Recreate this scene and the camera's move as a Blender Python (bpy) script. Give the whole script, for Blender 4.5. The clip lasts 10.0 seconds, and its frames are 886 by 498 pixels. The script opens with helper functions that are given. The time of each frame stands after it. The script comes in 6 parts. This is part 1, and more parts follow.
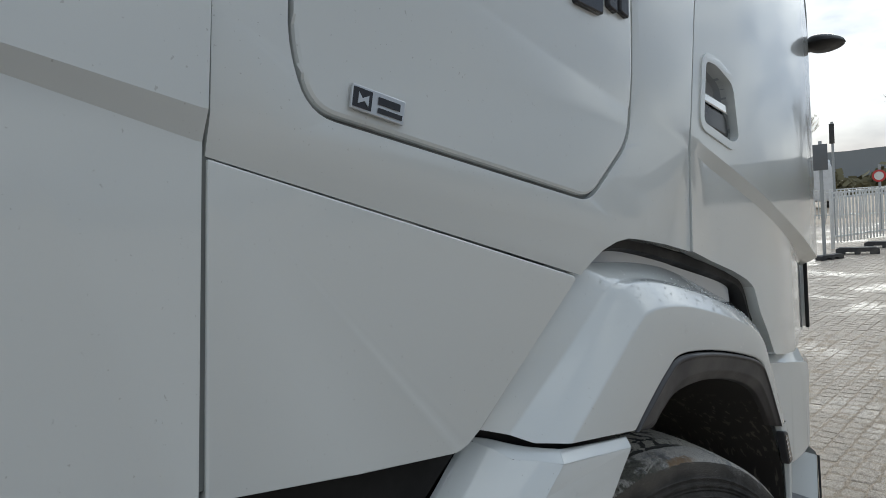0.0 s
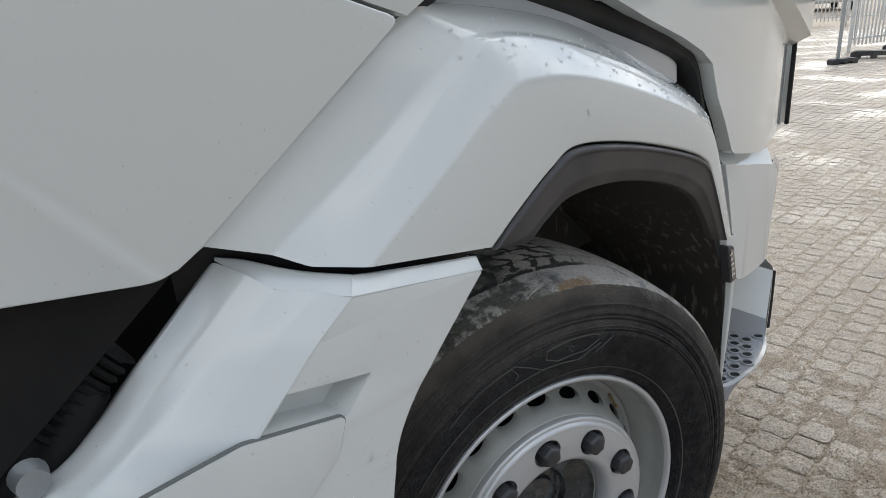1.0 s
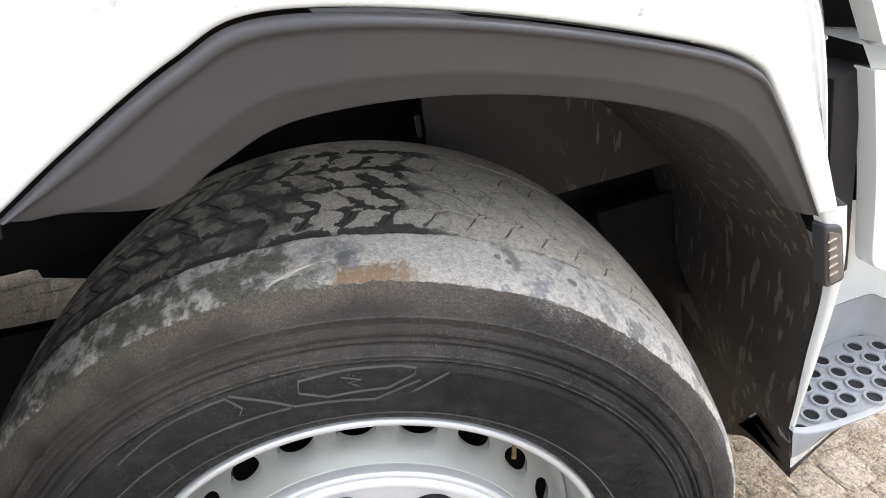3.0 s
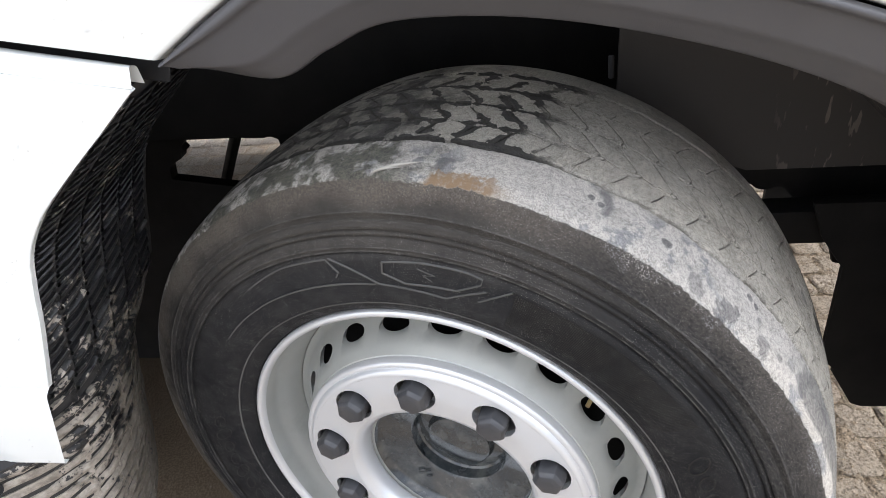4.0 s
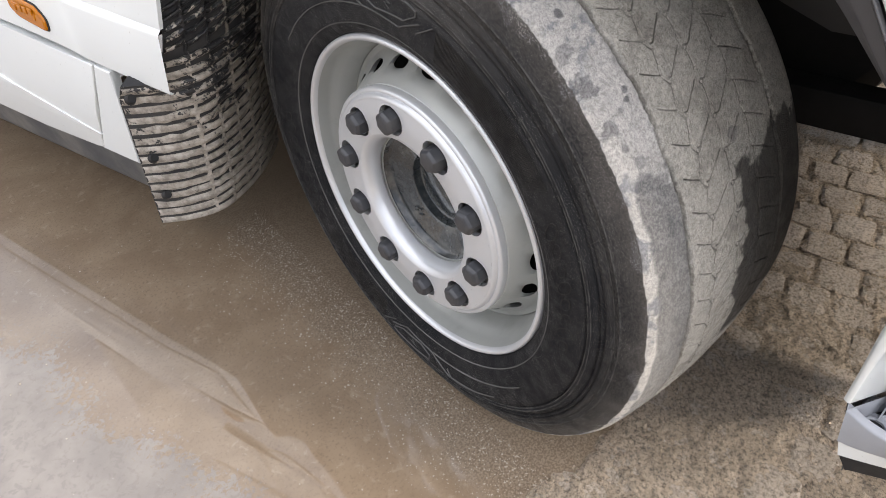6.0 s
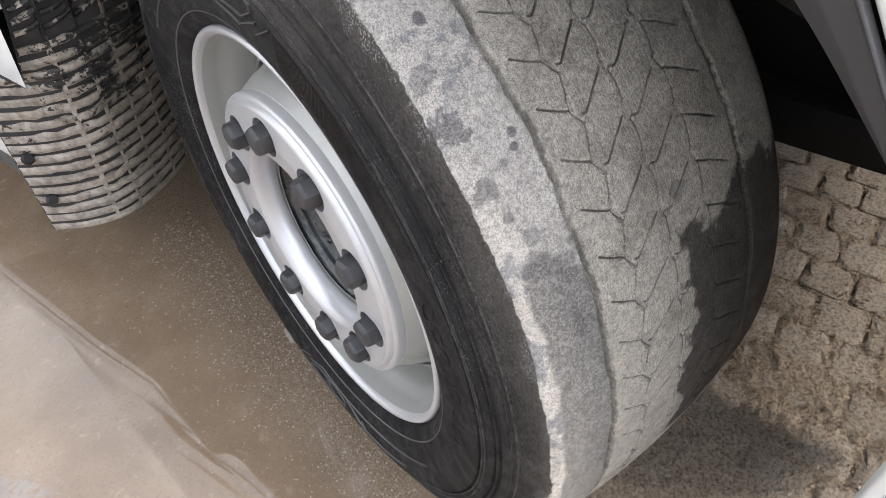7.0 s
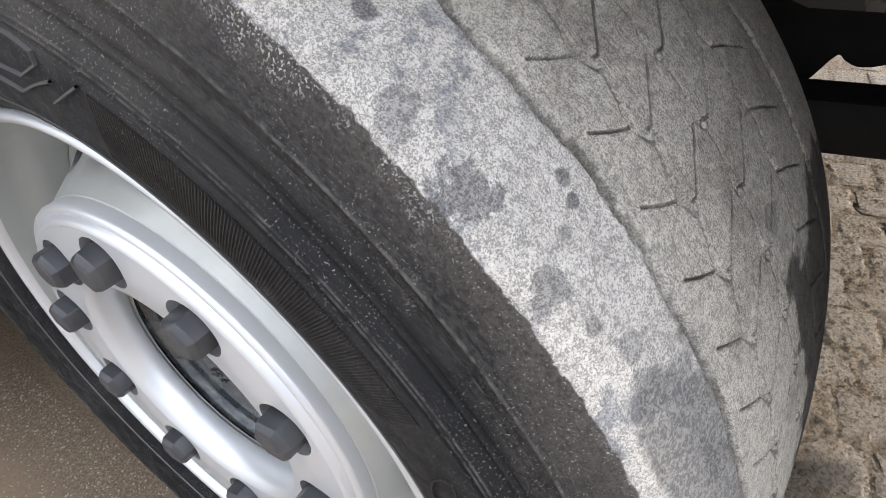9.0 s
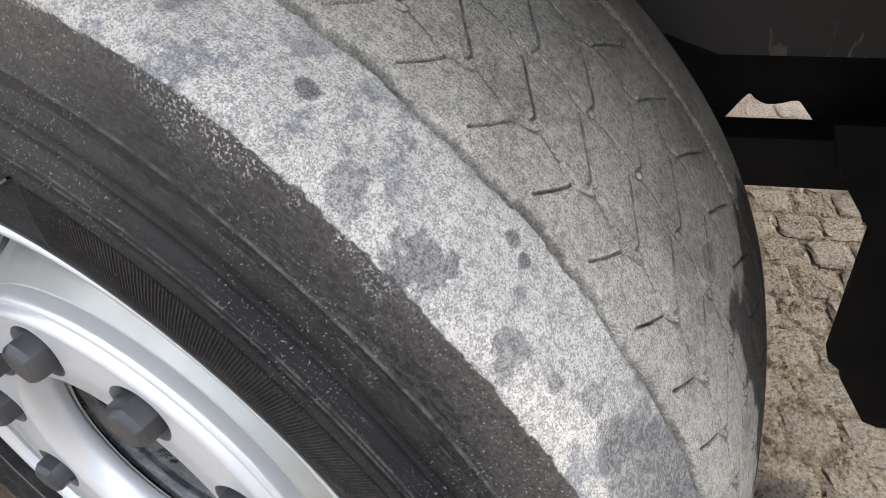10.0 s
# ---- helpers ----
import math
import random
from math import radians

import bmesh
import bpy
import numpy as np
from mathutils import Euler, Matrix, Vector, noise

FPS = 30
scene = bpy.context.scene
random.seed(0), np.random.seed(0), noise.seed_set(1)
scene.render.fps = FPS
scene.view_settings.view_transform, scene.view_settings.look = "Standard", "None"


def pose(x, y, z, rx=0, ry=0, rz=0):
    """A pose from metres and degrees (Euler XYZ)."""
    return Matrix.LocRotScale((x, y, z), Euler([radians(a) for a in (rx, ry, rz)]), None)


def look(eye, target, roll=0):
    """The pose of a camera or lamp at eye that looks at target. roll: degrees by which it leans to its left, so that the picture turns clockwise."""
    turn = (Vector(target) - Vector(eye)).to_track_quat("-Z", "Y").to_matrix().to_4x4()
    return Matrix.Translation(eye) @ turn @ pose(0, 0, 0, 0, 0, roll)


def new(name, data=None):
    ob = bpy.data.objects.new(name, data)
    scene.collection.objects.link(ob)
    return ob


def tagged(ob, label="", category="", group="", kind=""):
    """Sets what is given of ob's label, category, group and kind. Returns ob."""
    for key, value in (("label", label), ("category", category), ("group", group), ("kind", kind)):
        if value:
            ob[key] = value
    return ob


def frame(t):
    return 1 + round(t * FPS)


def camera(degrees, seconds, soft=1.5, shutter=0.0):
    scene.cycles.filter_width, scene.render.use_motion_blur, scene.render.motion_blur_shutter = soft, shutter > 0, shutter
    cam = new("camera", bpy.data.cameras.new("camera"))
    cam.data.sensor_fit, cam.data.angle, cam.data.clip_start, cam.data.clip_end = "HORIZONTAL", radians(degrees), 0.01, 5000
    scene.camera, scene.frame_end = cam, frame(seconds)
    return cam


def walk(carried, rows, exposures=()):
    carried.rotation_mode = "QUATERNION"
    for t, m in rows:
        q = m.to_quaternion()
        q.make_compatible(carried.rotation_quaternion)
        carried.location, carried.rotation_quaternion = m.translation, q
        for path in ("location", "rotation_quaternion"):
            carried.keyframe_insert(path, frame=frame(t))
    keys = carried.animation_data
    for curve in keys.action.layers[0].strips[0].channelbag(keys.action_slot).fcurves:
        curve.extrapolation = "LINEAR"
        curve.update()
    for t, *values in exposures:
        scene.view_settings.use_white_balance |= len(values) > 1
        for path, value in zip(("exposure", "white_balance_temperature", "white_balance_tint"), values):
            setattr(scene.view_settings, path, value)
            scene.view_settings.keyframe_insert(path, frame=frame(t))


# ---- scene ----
# Axes: y runs towards the truck's front, x out from its right side, z up. The front wheel's centre is over the origin.
cam = camera(68.36, 10.0, 0.5)
ROWS = [
    (0.0, 0.640, -1.230, 1.531, 45.37, -3.64, 4.57),
    (0.5, 0.635, -0.980, 1.477, 45.44, -11.93, 4.45),
    (1.0, 0.577, -0.781, 1.397, 45.47, -20.20, 4.24),
    (1.5, 0.525, -0.552, 1.365, 46.73, -26.97, 4.21),
    (2.0, 0.529, -0.351, 1.313, 49.67, -29.56, 4.14),
    (2.2, 0.546, -0.283, 1.306, 52.47, -29.64, 4.12),
    (3.3, 0.480, -0.003, 1.260, 73.88, -31.90, 4.79),
    (3.5, 0.485, 0.015, 1.253, 78.79, -32.32, 4.67),
    (4.0, 0.564, 0.109, 1.252, 94.23, -33.49, 4.71),
    (4.5, 0.656, 0.239, 1.251, 108.97, -34.94, 4.08),
    (5.0, 0.700, 0.361, 1.245, 119.66, -38.26, 3.36),
    (5.5, 0.696, 0.477, 1.235, 122.34, -42.47, 3.25),
    (6.0, 0.647, 0.542, 1.200, 123.18, -44.02, 2.95),
    (6.2, 0.600, 0.568, 1.178, 123.52, -44.23, 2.72),
    (7.3, 0.316, 0.534, 1.087, 127.19, -46.53, 2.06),
    (7.5, 0.298, 0.518, 1.058, 128.04, -45.71, 1.93),
    (8.0, 0.275, 0.435, 1.003, 127.69, -44.15, 2.41),
    (8.2, 0.267, 0.406, 0.990, 125.95, -44.70, 3.20),
    (8.5, 0.265, 0.396, 1.000, 119.28, -44.63, 3.15),
    (9.0, 0.253, 0.380, 0.991, 108.74, -42.07, 3.38),
    (9.5, 0.250, 0.369, 0.992, 104.27, -39.82, 3.47),
    (10.0, 0.250, 0.374, 1.000, 102.16, -38.45, 3.40),
]
EXPOSURE = [(0.0, -0.44, 6150, 4), (0.5, -0.12, 6300, 5), (1.0, 0.06, 6400, 7), (1.5, 0.16, 6500, 9), (2.0, 0.4, 6600, 10), (3.5, 2.0, 6750, 10), (4.0, 1.65, 6650, 11), (4.5, 1.62, 6800, 12), (5.0, 1.45, 6820, 12), (5.5, 1.4, 6840, 13),
            (6.0, 1.28, 6860, 13), (7.5, 1.47, 6700, 13), (9.0, 1.58, 6600, 11), (10.0, 1.62, 6600, 11)]
walk(cam, [(t, pose(x, y, z, 90 + pitch, roll, yaw)) for t, x, y, z, yaw, pitch, roll in ROWS], EXPOSURE)

# ---- sky and sun: broken cloud, with the sun low ahead of the truck ----
SUN_ELEVATION, SUN_TURN = radians(20), radians(13)
world = bpy.data.worlds.new("sky")
scene.world = world
world.use_nodes = True
wn, wl = world.node_tree.nodes, world.node_tree.links
wn.clear()
w_out, w_bg = wn.new("ShaderNodeOutputWorld"), wn.new("ShaderNodeBackground")
w_sky = wn.new("ShaderNodeTexSky")
w_sky.sky_type, w_sky.sun_disc = "NISHITA", False
w_sky.sun_elevation, w_sky.sun_rotation = SUN_ELEVATION, -SUN_TURN
w_co, w_noise, w_ramp, w_mix = wn.new("ShaderNodeTexCoord"), wn.new("ShaderNodeTexNoise"), wn.new("ShaderNodeValToRGB"), wn.new("ShaderNodeMixRGB")
w_map = wn.new("ShaderNodeMapping")
w_map.inputs["Scale"].default_value = (1.0, 1.0, 2.6)
w_noise.inputs["Scale"].default_value, w_noise.inputs["Detail"].default_value, w_noise.inputs["Roughness"].default_value = 2.6, 7, 0.55
w_ramp.color_ramp.elements[0].position, w_ramp.color_ramp.elements[0].color = 0.42, (3.5, 4.1, 5.3, 1)
w_ramp.color_ramp.elements[1].position, w_ramp.color_ramp.elements[1].color = 0.64, (10.5, 10.6, 10.8, 1)
w_mix.inputs["Fac"].default_value = 0.92
wl.new(w_co.outputs["Generated"], w_map.inputs["Vector"])
wl.new(w_map.outputs["Vector"], w_noise.inputs["Vector"])
wl.new(w_noise.outputs["Fac"], w_ramp.inputs["Fac"])
wl.new(w_sky.outputs["Color"], w_mix.inputs["Color1"])
wl.new(w_ramp.outputs["Color"], w_mix.inputs["Color2"])
# thin cloud glows round the hidden sun
w_dot, w_glow, w_bright = wn.new("ShaderNodeVectorMath"), wn.new("ShaderNodeMapRange"), wn.new("ShaderNodeMixRGB")
w_dot.operation = "DOT_PRODUCT"
w_dot.inputs[1].default_value = (-math.sin(SUN_TURN) * math.cos(SUN_ELEVATION), math.cos(SUN_TURN) * math.cos(SUN_ELEVATION), math.sin(SUN_ELEVATION))
wl.new(w_co.outputs["Generated"], w_dot.inputs[0])
wl.new(w_dot.outputs["Value"], w_glow.inputs["Value"])
w_glow.interpolation_type = "SMOOTHSTEP"
for key, value in (("From Min", 0.55), ("From Max", 1.0), ("To Min", 1.0), ("To Max", 2.2)):
    w_glow.inputs[key].default_value = value
w_bright.blend_type, w_bright.inputs["Fac"].default_value = "MULTIPLY", 1.0
wl.new(w_mix.outputs["Color"], w_bright.inputs["Color1"])
wl.new(w_glow.outputs["Result"], w_bright.inputs["Color2"])
# a cloudy sky is brightest overhead
w_sep, w_up, w_high = wn.new("ShaderNodeSeparateXYZ"), wn.new("ShaderNodeMapRange"), wn.new("ShaderNodeMixRGB")
wl.new(w_co.outputs["Generated"], w_sep.inputs[0])
wl.new(w_sep.outputs["Z"], w_up.inputs["Value"])
for key, value in (("From Min", 0.0), ("From Max", 1.0), ("To Min", 0.6), ("To Max", 1.8)):
    w_up.inputs[key].default_value = value
w_high.blend_type, w_high.inputs["Fac"].default_value = "MULTIPLY", 1.0
wl.new(w_bright.outputs["Color"], w_high.inputs["Color1"])
wl.new(w_up.outputs["Result"], w_high.inputs["Color2"])
wl.new(w_high.outputs["Color"], w_bg.inputs["Color"])
w_bg.inputs["Strength"].default_value = 0.1
wl.new(w_bg.outputs["Background"], w_out.inputs["Surface"])
sun = new("sun", bpy.data.lights.new("sun", "SUN"))
sun.data.energy, sun.data.angle, sun.data.color = 2.2, radians(8), (1.0, 0.95, 0.87)
sun.matrix_world = look((0, 0, 5), (math.sin(SUN_TURN) * math.cos(SUN_ELEVATION), -math.cos(SUN_TURN) * math.cos(SUN_ELEVATION), 5 - math.sin(SUN_ELEVATION)))

# ---- materials ----


class Mat:
    """A node material with short names for the nodes used again and again."""

    def __init__(self, name, base=(0.5, 0.5, 0.5), rough=0.5, metal=0.0, **more):
        self.m = bpy.data.materials.new(name)
        self.m.use_nodes = True
        self.n, self.l = self.m.node_tree.nodes, self.m.node_tree.links
        self.p = self.n["Principled BSDF"]
        self.set("Base Color", (*base, 1)), self.set("Roughness", rough), self.set("Metallic", metal)
        for key, value in more.items():
            self.set(key.replace("_", " "), value)
        self.co = self.n.new("ShaderNodeTexCoord").outputs["Object"]

    def set(self, key, value):
        if hasattr(value, "is_linked"):
            self.l.new(value, self.p.inputs[key])
        else:
            self.p.inputs[key].default_value = value

    def put(self, node, key, value):
        if hasattr(value, "is_linked"):
            self.l.new(value, node.inputs[key])
        else:
            node.inputs[key].default_value = value

    def scaled(self, x, y, z, vector=None):
        node = self.n.new("ShaderNodeMapping")
        self.put(node, "Vector", vector or self.co)
        node.inputs["Scale"].default_value = (x, y, z)
        return node.outputs["Vector"]

    def noise(self, scale, detail=4, rough=0.55, vector=None, warp=0.0):
        node = self.n.new("ShaderNodeTexNoise")
        self.put(node, "Vector", vector or self.co)
        node.inputs["Scale"].default_value, node.inputs["Detail"].default_value = scale, detail
        node.inputs["Roughness"].default_value, node.inputs["Distortion"].default_value = rough, warp
        return node.outputs["Fac"]

    def cells(self, scale, vector=None, feature="F1"):
        node = self.n.new("ShaderNodeTexVoronoi")
        node.feature = feature
        self.put(node, "Vector", vector or self.co)
        node.inputs["Scale"].default_value = scale
        return node.outputs["Distance"]

    def step(self, value, low, high, a=0.0, b=1.0):
        node = self.n.new("ShaderNodeMapRange")
        node.interpolation_type = "SMOOTHSTEP"
        self.put(node, "Value", value)
        for key, v in (("From Min", low), ("From Max", high), ("To Min", a), ("To Max", b)):
            node.inputs[key].default_value = v
        return node.outputs["Result"]

    def math(self, kind, a, b=0.0):
        node = self.n.new("ShaderNodeMath")
        node.operation = kind
        self.put(node, 0, a), self.put(node, 1, b)
        return node.outputs[0]

    def mix(self, fac, a, b, blend="MIX"):
        node = self.n.new("ShaderNodeMixRGB")
        node.blend_type = blend
        self.put(node, "Fac", fac)
        for key, v in (("Color1", a), ("Color2", b)):
            self.put(node, key, v if hasattr(v, "is_linked") else (*v, 1))
        return node.outputs["Color"]

    def xyz(self, vector=None):
        node = self.n.new("ShaderNodeSeparateXYZ")
        self.put(node, 0, vector or self.co)
        return node.outputs

    def bump(self, height, strength, distance=0.01, after=None):
        node = self.n.new("ShaderNodeBump")
        self.put(node, "Height", height)
        node.inputs["Strength"].default_value, node.inputs["Distance"].default_value = strength, distance
        if after:
            self.put(node, "Normal", after)
        self.set("Normal", node.outputs["Normal"])
        return node.outputs["Normal"]


def paint_material(name, base):
    """Sprayed lacquer: a faint orange peel, a film of road dust and small specks."""
    k = Mat(name, base, 0.22, Coat_Weight=1.0, Coat_Roughness=0.03)
    dust = k.step(k.noise(1.7, 5), 0.45, 0.75)
    specks = k.step(k.noise(160, 2), 0.71, 0.76)
    colour = k.mix(k.math("MULTIPLY", dust, 0.12), base, (base[0] * 0.9, base[1] * 0.89, base[2] * 0.85))
    colour = k.mix(k.math("MULTIPLY", specks, 0.35), colour, (0.25, 0.23, 0.2))
    k.set("Base Color", colour)
    k.set("Roughness", k.step(k.noise(3.1, 4), 0.2, 0.8, 0.19, 0.25))
    k.bump(k.noise(420, 1), 0.05, 0.0008)
    return k.m


WHITE = paint_material("white_lacquer", (0.68, 0.7, 0.685))
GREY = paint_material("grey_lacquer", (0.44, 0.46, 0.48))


def plastic_material(name, base, rough=0.5, dust=0.4, tint=(0.22, 0.2, 0.17), gloss=0.5):
    k = Mat(name, base, rough, Specular_IOR_Level=gloss)
    film = k.math("MULTIPLY", k.step(k.noise(5, 6, 0.65), 0.4, 0.75), dust)
    k.set("Base Color", k.mix(film, base, tint))
    k.set("Roughness", k.step(k.noise(9, 4), 0.3, 0.7, rough - 0.1, rough + 0.12))
    k.bump(k.noise(900, 2), 0.15, 0.0006)
    return k.m


BLACK = plastic_material("black_plastic", (0.011, 0.011, 0.012), 0.5, 0.05, gloss=0.3)
TRIM = plastic_material("dark_trim", (0.048, 0.047, 0.05), 0.45, 0.1, (0.12, 0.116, 0.108))
CHASSIS = plastic_material("chassis_black", (0.012, 0.0118, 0.0118), 0.7, 0.03, gloss=0.2)
NUT = plastic_material("nut_cap_plastic", (0.035, 0.036, 0.04), 0.38, 0.15)
STRIP = plastic_material("rubber_strip", (0.05, 0.05, 0.052), 0.6, 0.5)
STEP = plastic_material("step_plastic", (0.3, 0.31, 0.33), 0.5, 0.5)
LETTER = plastic_material("dark_emblem", (0.03, 0.03, 0.035), 0.2, 0.0)
# darker grey that stands in for shade in joints and gaps
JOINT_SHADE = plastic_material("joint_shade_grey", (0.16, 0.17, 0.165), 0.6, 0.1)
CHROME = Mat("chrome", (0.8, 0.8, 0.8), 0.08, 1.0).m
BADGE = Mat("badge_metal", (0.62, 0.63, 0.64), 0.3, 0.8).m


def flap_material():
    """Rubber under dried mud that has flaked off in small chips; towards the wheel the mud is still dark and damp."""
    k = Mat("muddy_rubber", (0.03, 0.03, 0.03), 0.75)
    x, y, z = k.xyz()
    low = k.step(z, 0.35, 0.85, 0.64, 0.28)
    cake = k.math("ADD", k.noise(16, 4, 0.6), k.math("SUBTRACT", low, 0.45))
    chips = k.math("MULTIPLY", k.math("SUBTRACT", k.noise(120, 5, 0.68), 0.5), 0.75)
    mud = k.step(k.math("ADD", cake, chips), 0.46, 0.5)
    damp = k.step(k.math("ADD", x, k.math("MULTIPLY", k.math("SUBTRACT", k.noise(22, 4, 0.6), 0.5), 0.12)), 0.0, -0.08)
    tone = k.mix(k.step(k.noise(60, 5, 0.65), 0.3, 0.7), (0.19, 0.168, 0.14), (0.4, 0.36, 0.31))
    tone = k.mix(k.math("MULTIPLY", damp, 0.72), tone, (0.085, 0.073, 0.058))
    k.set("Base Color", k.mix(mud, (0.015, 0.015, 0.016), tone))
    k.set("Roughness", k.step(mud, 0.0, 1.0, 0.45, 0.9))
    k.bump(k.math("ADD", k.noise(170, 4, 0.65), k.math("MULTIPLY", mud, 0.5)), 0.6, 0.003)
    return k.m


FLAP = flap_material()
FLAP_BASE = plastic_material("flap_rubber", (0.02, 0.02, 0.021), 0.7, 0.15)
DROP = Mat("water_drop", (1, 1, 1), 0.02, Transmission_Weight=1.0, IOR=1.33).m


def liner_material():
    """Black wheel-arch plastic with splashes of dried mud that have run down."""
    k = Mat("splashed_liner", (0.02, 0.0195, 0.019), 0.65)
    runs = k.math("MAXIMUM", k.step(k.noise(60, 3, 0.5, k.scaled(1, 1, 0.2)), 0.6, 0.64), k.step(k.noise(26, 4, 0.6, k.scaled(1, 1, 0.4)), 0.62, 0.68))
    place = k.step(k.xyz()[1], 0.5, 0.58)
    k.set("Base Color", k.mix(k.math("MULTIPLY", runs, place), (0.046, 0.0425, 0.04), k.mix(k.noise(35, 3), (0.09, 0.08, 0.07), (0.2, 0.178, 0.15))))
    k.bump(k.noise(300, 2), 0.2, 0.001)
    return k.m


LINER = liner_material()


# dark drops and blots on the tread: place on the tyre, size, strength
SPOTS = [((-0.053, 0.254, 0.404), 0.0062, 0.85), ((-0.0702, 0.3393, 0.3396), 0.0046, 0.8), ((-0.0665, 0.3465, 0.3315), 0.0042, 0.85), ((-0.055, 0.1885, 0.439), 0.004, 0.85), ((-0.06, 0.178, 0.4435), 0.0038, 0.8),
         ((-0.028, 0.3172, 0.3512), 0.0145, 0.7), ((-0.0305, 0.3555, 0.3135), 0.0105, 0.65), ((-0.05, 0.388, 0.277), 0.0085, 0.5), ((-0.046, 0.396, 0.264), 0.009, 0.5), ((-0.03, 0.285, 0.377), 0.011, 0.55), ((-0.038, 0.372, 0.293), 0.0055, 0.6), ((-0.2, 0.4158, 0.2563), 0.011, 0.55)]


def tyre_material():
    """Worn rubber: grey road dust over the tread as far as the shoulder, fine specks of sand, wet stains."""
    k = Mat("dusty_rubber", (0.03, 0.03, 0.03), 0.6, Specular_IOR_Level=0.21)
    x, y, z = k.xyz()
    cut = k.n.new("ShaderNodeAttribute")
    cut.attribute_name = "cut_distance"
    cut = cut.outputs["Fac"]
    inward = k.math("MULTIPLY", x, -1.0)
    r = k.math("SQRT", k.math("ADD", k.math("MULTIPLY", y, y), k.math("MULTIPLY", z, z)))
    # places unrolled along the tyre: wrinkles run round it
    unrolled = k.n.new("ShaderNodeCombineXYZ")
    k.put(unrolled, 0, r), k.put(unrolled, 1, k.math("MULTIPLY", k.math("ARCTAN2", z, y), 0.2)), k.put(unrolled, 2, x)
    unrolled = unrolled.outputs[0]
    fuzz = k.math("ADD", k.step(k.noise(18, 5, 0.65), 0.25, 0.75, -0.0022, 0.0022), k.step(k.noise(130, 4, 0.6), 0.3, 0.7, -0.0009, 0.0009))
    dusted = k.step(k.math("ADD", r, fuzz), 0.465, 0.4664)
    clump = k.step(k.math("ADD", k.noise(15, 4, 0.6), k.step(r, 0.445, 0.466, -0.1, 0.05)), 0.56, 0.64)
    splash = k.math("MULTIPLY", k.step(k.noise(700, 2, 0.6), 0.52, 0.62), clump)
    dusted = k.math("MAXIMUM", dusted, k.math("MULTIPLY", splash, 0.75))
    # sidewall: smooth dark rubber, browner and wrinkled towards the shoulder
    side = k.mix(k.step(k.noise(8, 4), 0.4, 0.7), (0.008, 0.0086, 0.0105), (0.017, 0.017, 0.018))
    # the sidewall is coloured lighter towards its top and its back
    side = k.mix(k.math("MULTIPLY", k.math("MULTIPLY", k.step(z, 0.12, 0.4), k.step(k.noise(11, 5, 0.65), 0.25, 0.65, 0.35, 1.0)), k.step(y, 0.3, 0.0, 0.15, 0.95)), side, k.mix(k.step(r, 0.37, 0.405), (0.03, 0.0305, 0.032), (0.08, 0.073, 0.065)))
    wrinkle = k.noise(420, 4, 0.65, unrolled)
    shoulder = k.step(k.math("ADD", r, k.step(k.noise(9, 4), 0.2, 0.8, -0.007, 0.007)), 0.412, 0.43)
    side = k.mix(k.math("MULTIPLY", shoulder, k.step(wrinkle, 0.38, 0.62, 0.05, 0.7)), side, (0.066, 0.061, 0.055))
    side = k.mix(k.math("MULTIPLY", k.step(k.math("ADD", r, k.step(k.noise(12, 4), 0.2, 0.8, -0.014, 0.014)), 0.432, 0.462), k.step(k.noise(480, 3, 0.7), 0.4, 0.62, 0.3, 0.85)), side, k.mix(k.step(y, -0.05, 0.25), (0.19, 0.165, 0.137), (0.105, 0.095, 0.084)))
    specks = k.math("MULTIPLY", k.step(k.noise(820, 1), 0.665, 0.7), k.step(k.noise(12, 3), 0.3, 0.6))
    side = k.mix(specks, side, (0.3, 0.285, 0.265))
    # pale lines paint both dust and highlights on the moulded rings' edges
    pale_rings = 0.0
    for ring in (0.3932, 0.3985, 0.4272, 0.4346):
        pale_rings = k.math("MAXIMUM", pale_rings, k.step(k.math("ABSOLUTE", k.math("SUBTRACT", r, ring)), 0.0011, 0.0006))
    side = k.mix(k.math("MULTIPLY", pale_rings, k.step(k.noise(90, 4, 0.7), 0.4, 0.62, 0.05, 0.6)), side, (0.15, 0.145, 0.135))
    # tread: salt-and-pepper dust, dark blots, stains
    grains = k.step(k.math("ADD", k.math("MULTIPLY", k.noise(1000, 2, 0.6, warp=1.0), 0.74), k.math("MULTIPLY", k.noise(210, 3, 0.6), 0.28)), 0.445, 0.56)
    dust = k.mix(grains, (0.3, 0.286, 0.263), (0.67, 0.637, 0.587))
    dust = k.mix(k.math("MULTIPLY", k.step(k.noise(30, 6, 0.68), 0.515, 0.565), k.math("MULTIPLY", k.step(k.math("ADD", r, k.step(k.noise(9, 3), 0.3, 0.7, -0.01, 0.01)), 0.481, 0.471), 0.8)), dust, k.mix(grains, (0.17, 0.176, 0.188), (0.3, 0.306, 0.316)))
    dust = k.mix(k.math("MULTIPLY", k.step(k.noise(24, 2, 0.4, warp=0.3), 0.68, 0.74), 0.7), dust, (0.12, 0.12, 0.127))
    middle = k.mix(grains, (0.275, 0.26, 0.224), (0.61, 0.575, 0.502))
    middle = k.mix(k.math("MULTIPLY", k.step(k.noise(15, 6, 0.66), 0.48, 0.66), 0.5), middle, k.mix(grains, (0.12, 0.108, 0.09), (0.3, 0.272, 0.23)))
    tread = k.mix(k.step(inward, 0.08, 0.092), dust, middle)
    edge = k.math("SUBTRACT", k.noise(19, 5, 0.6), 0.5)
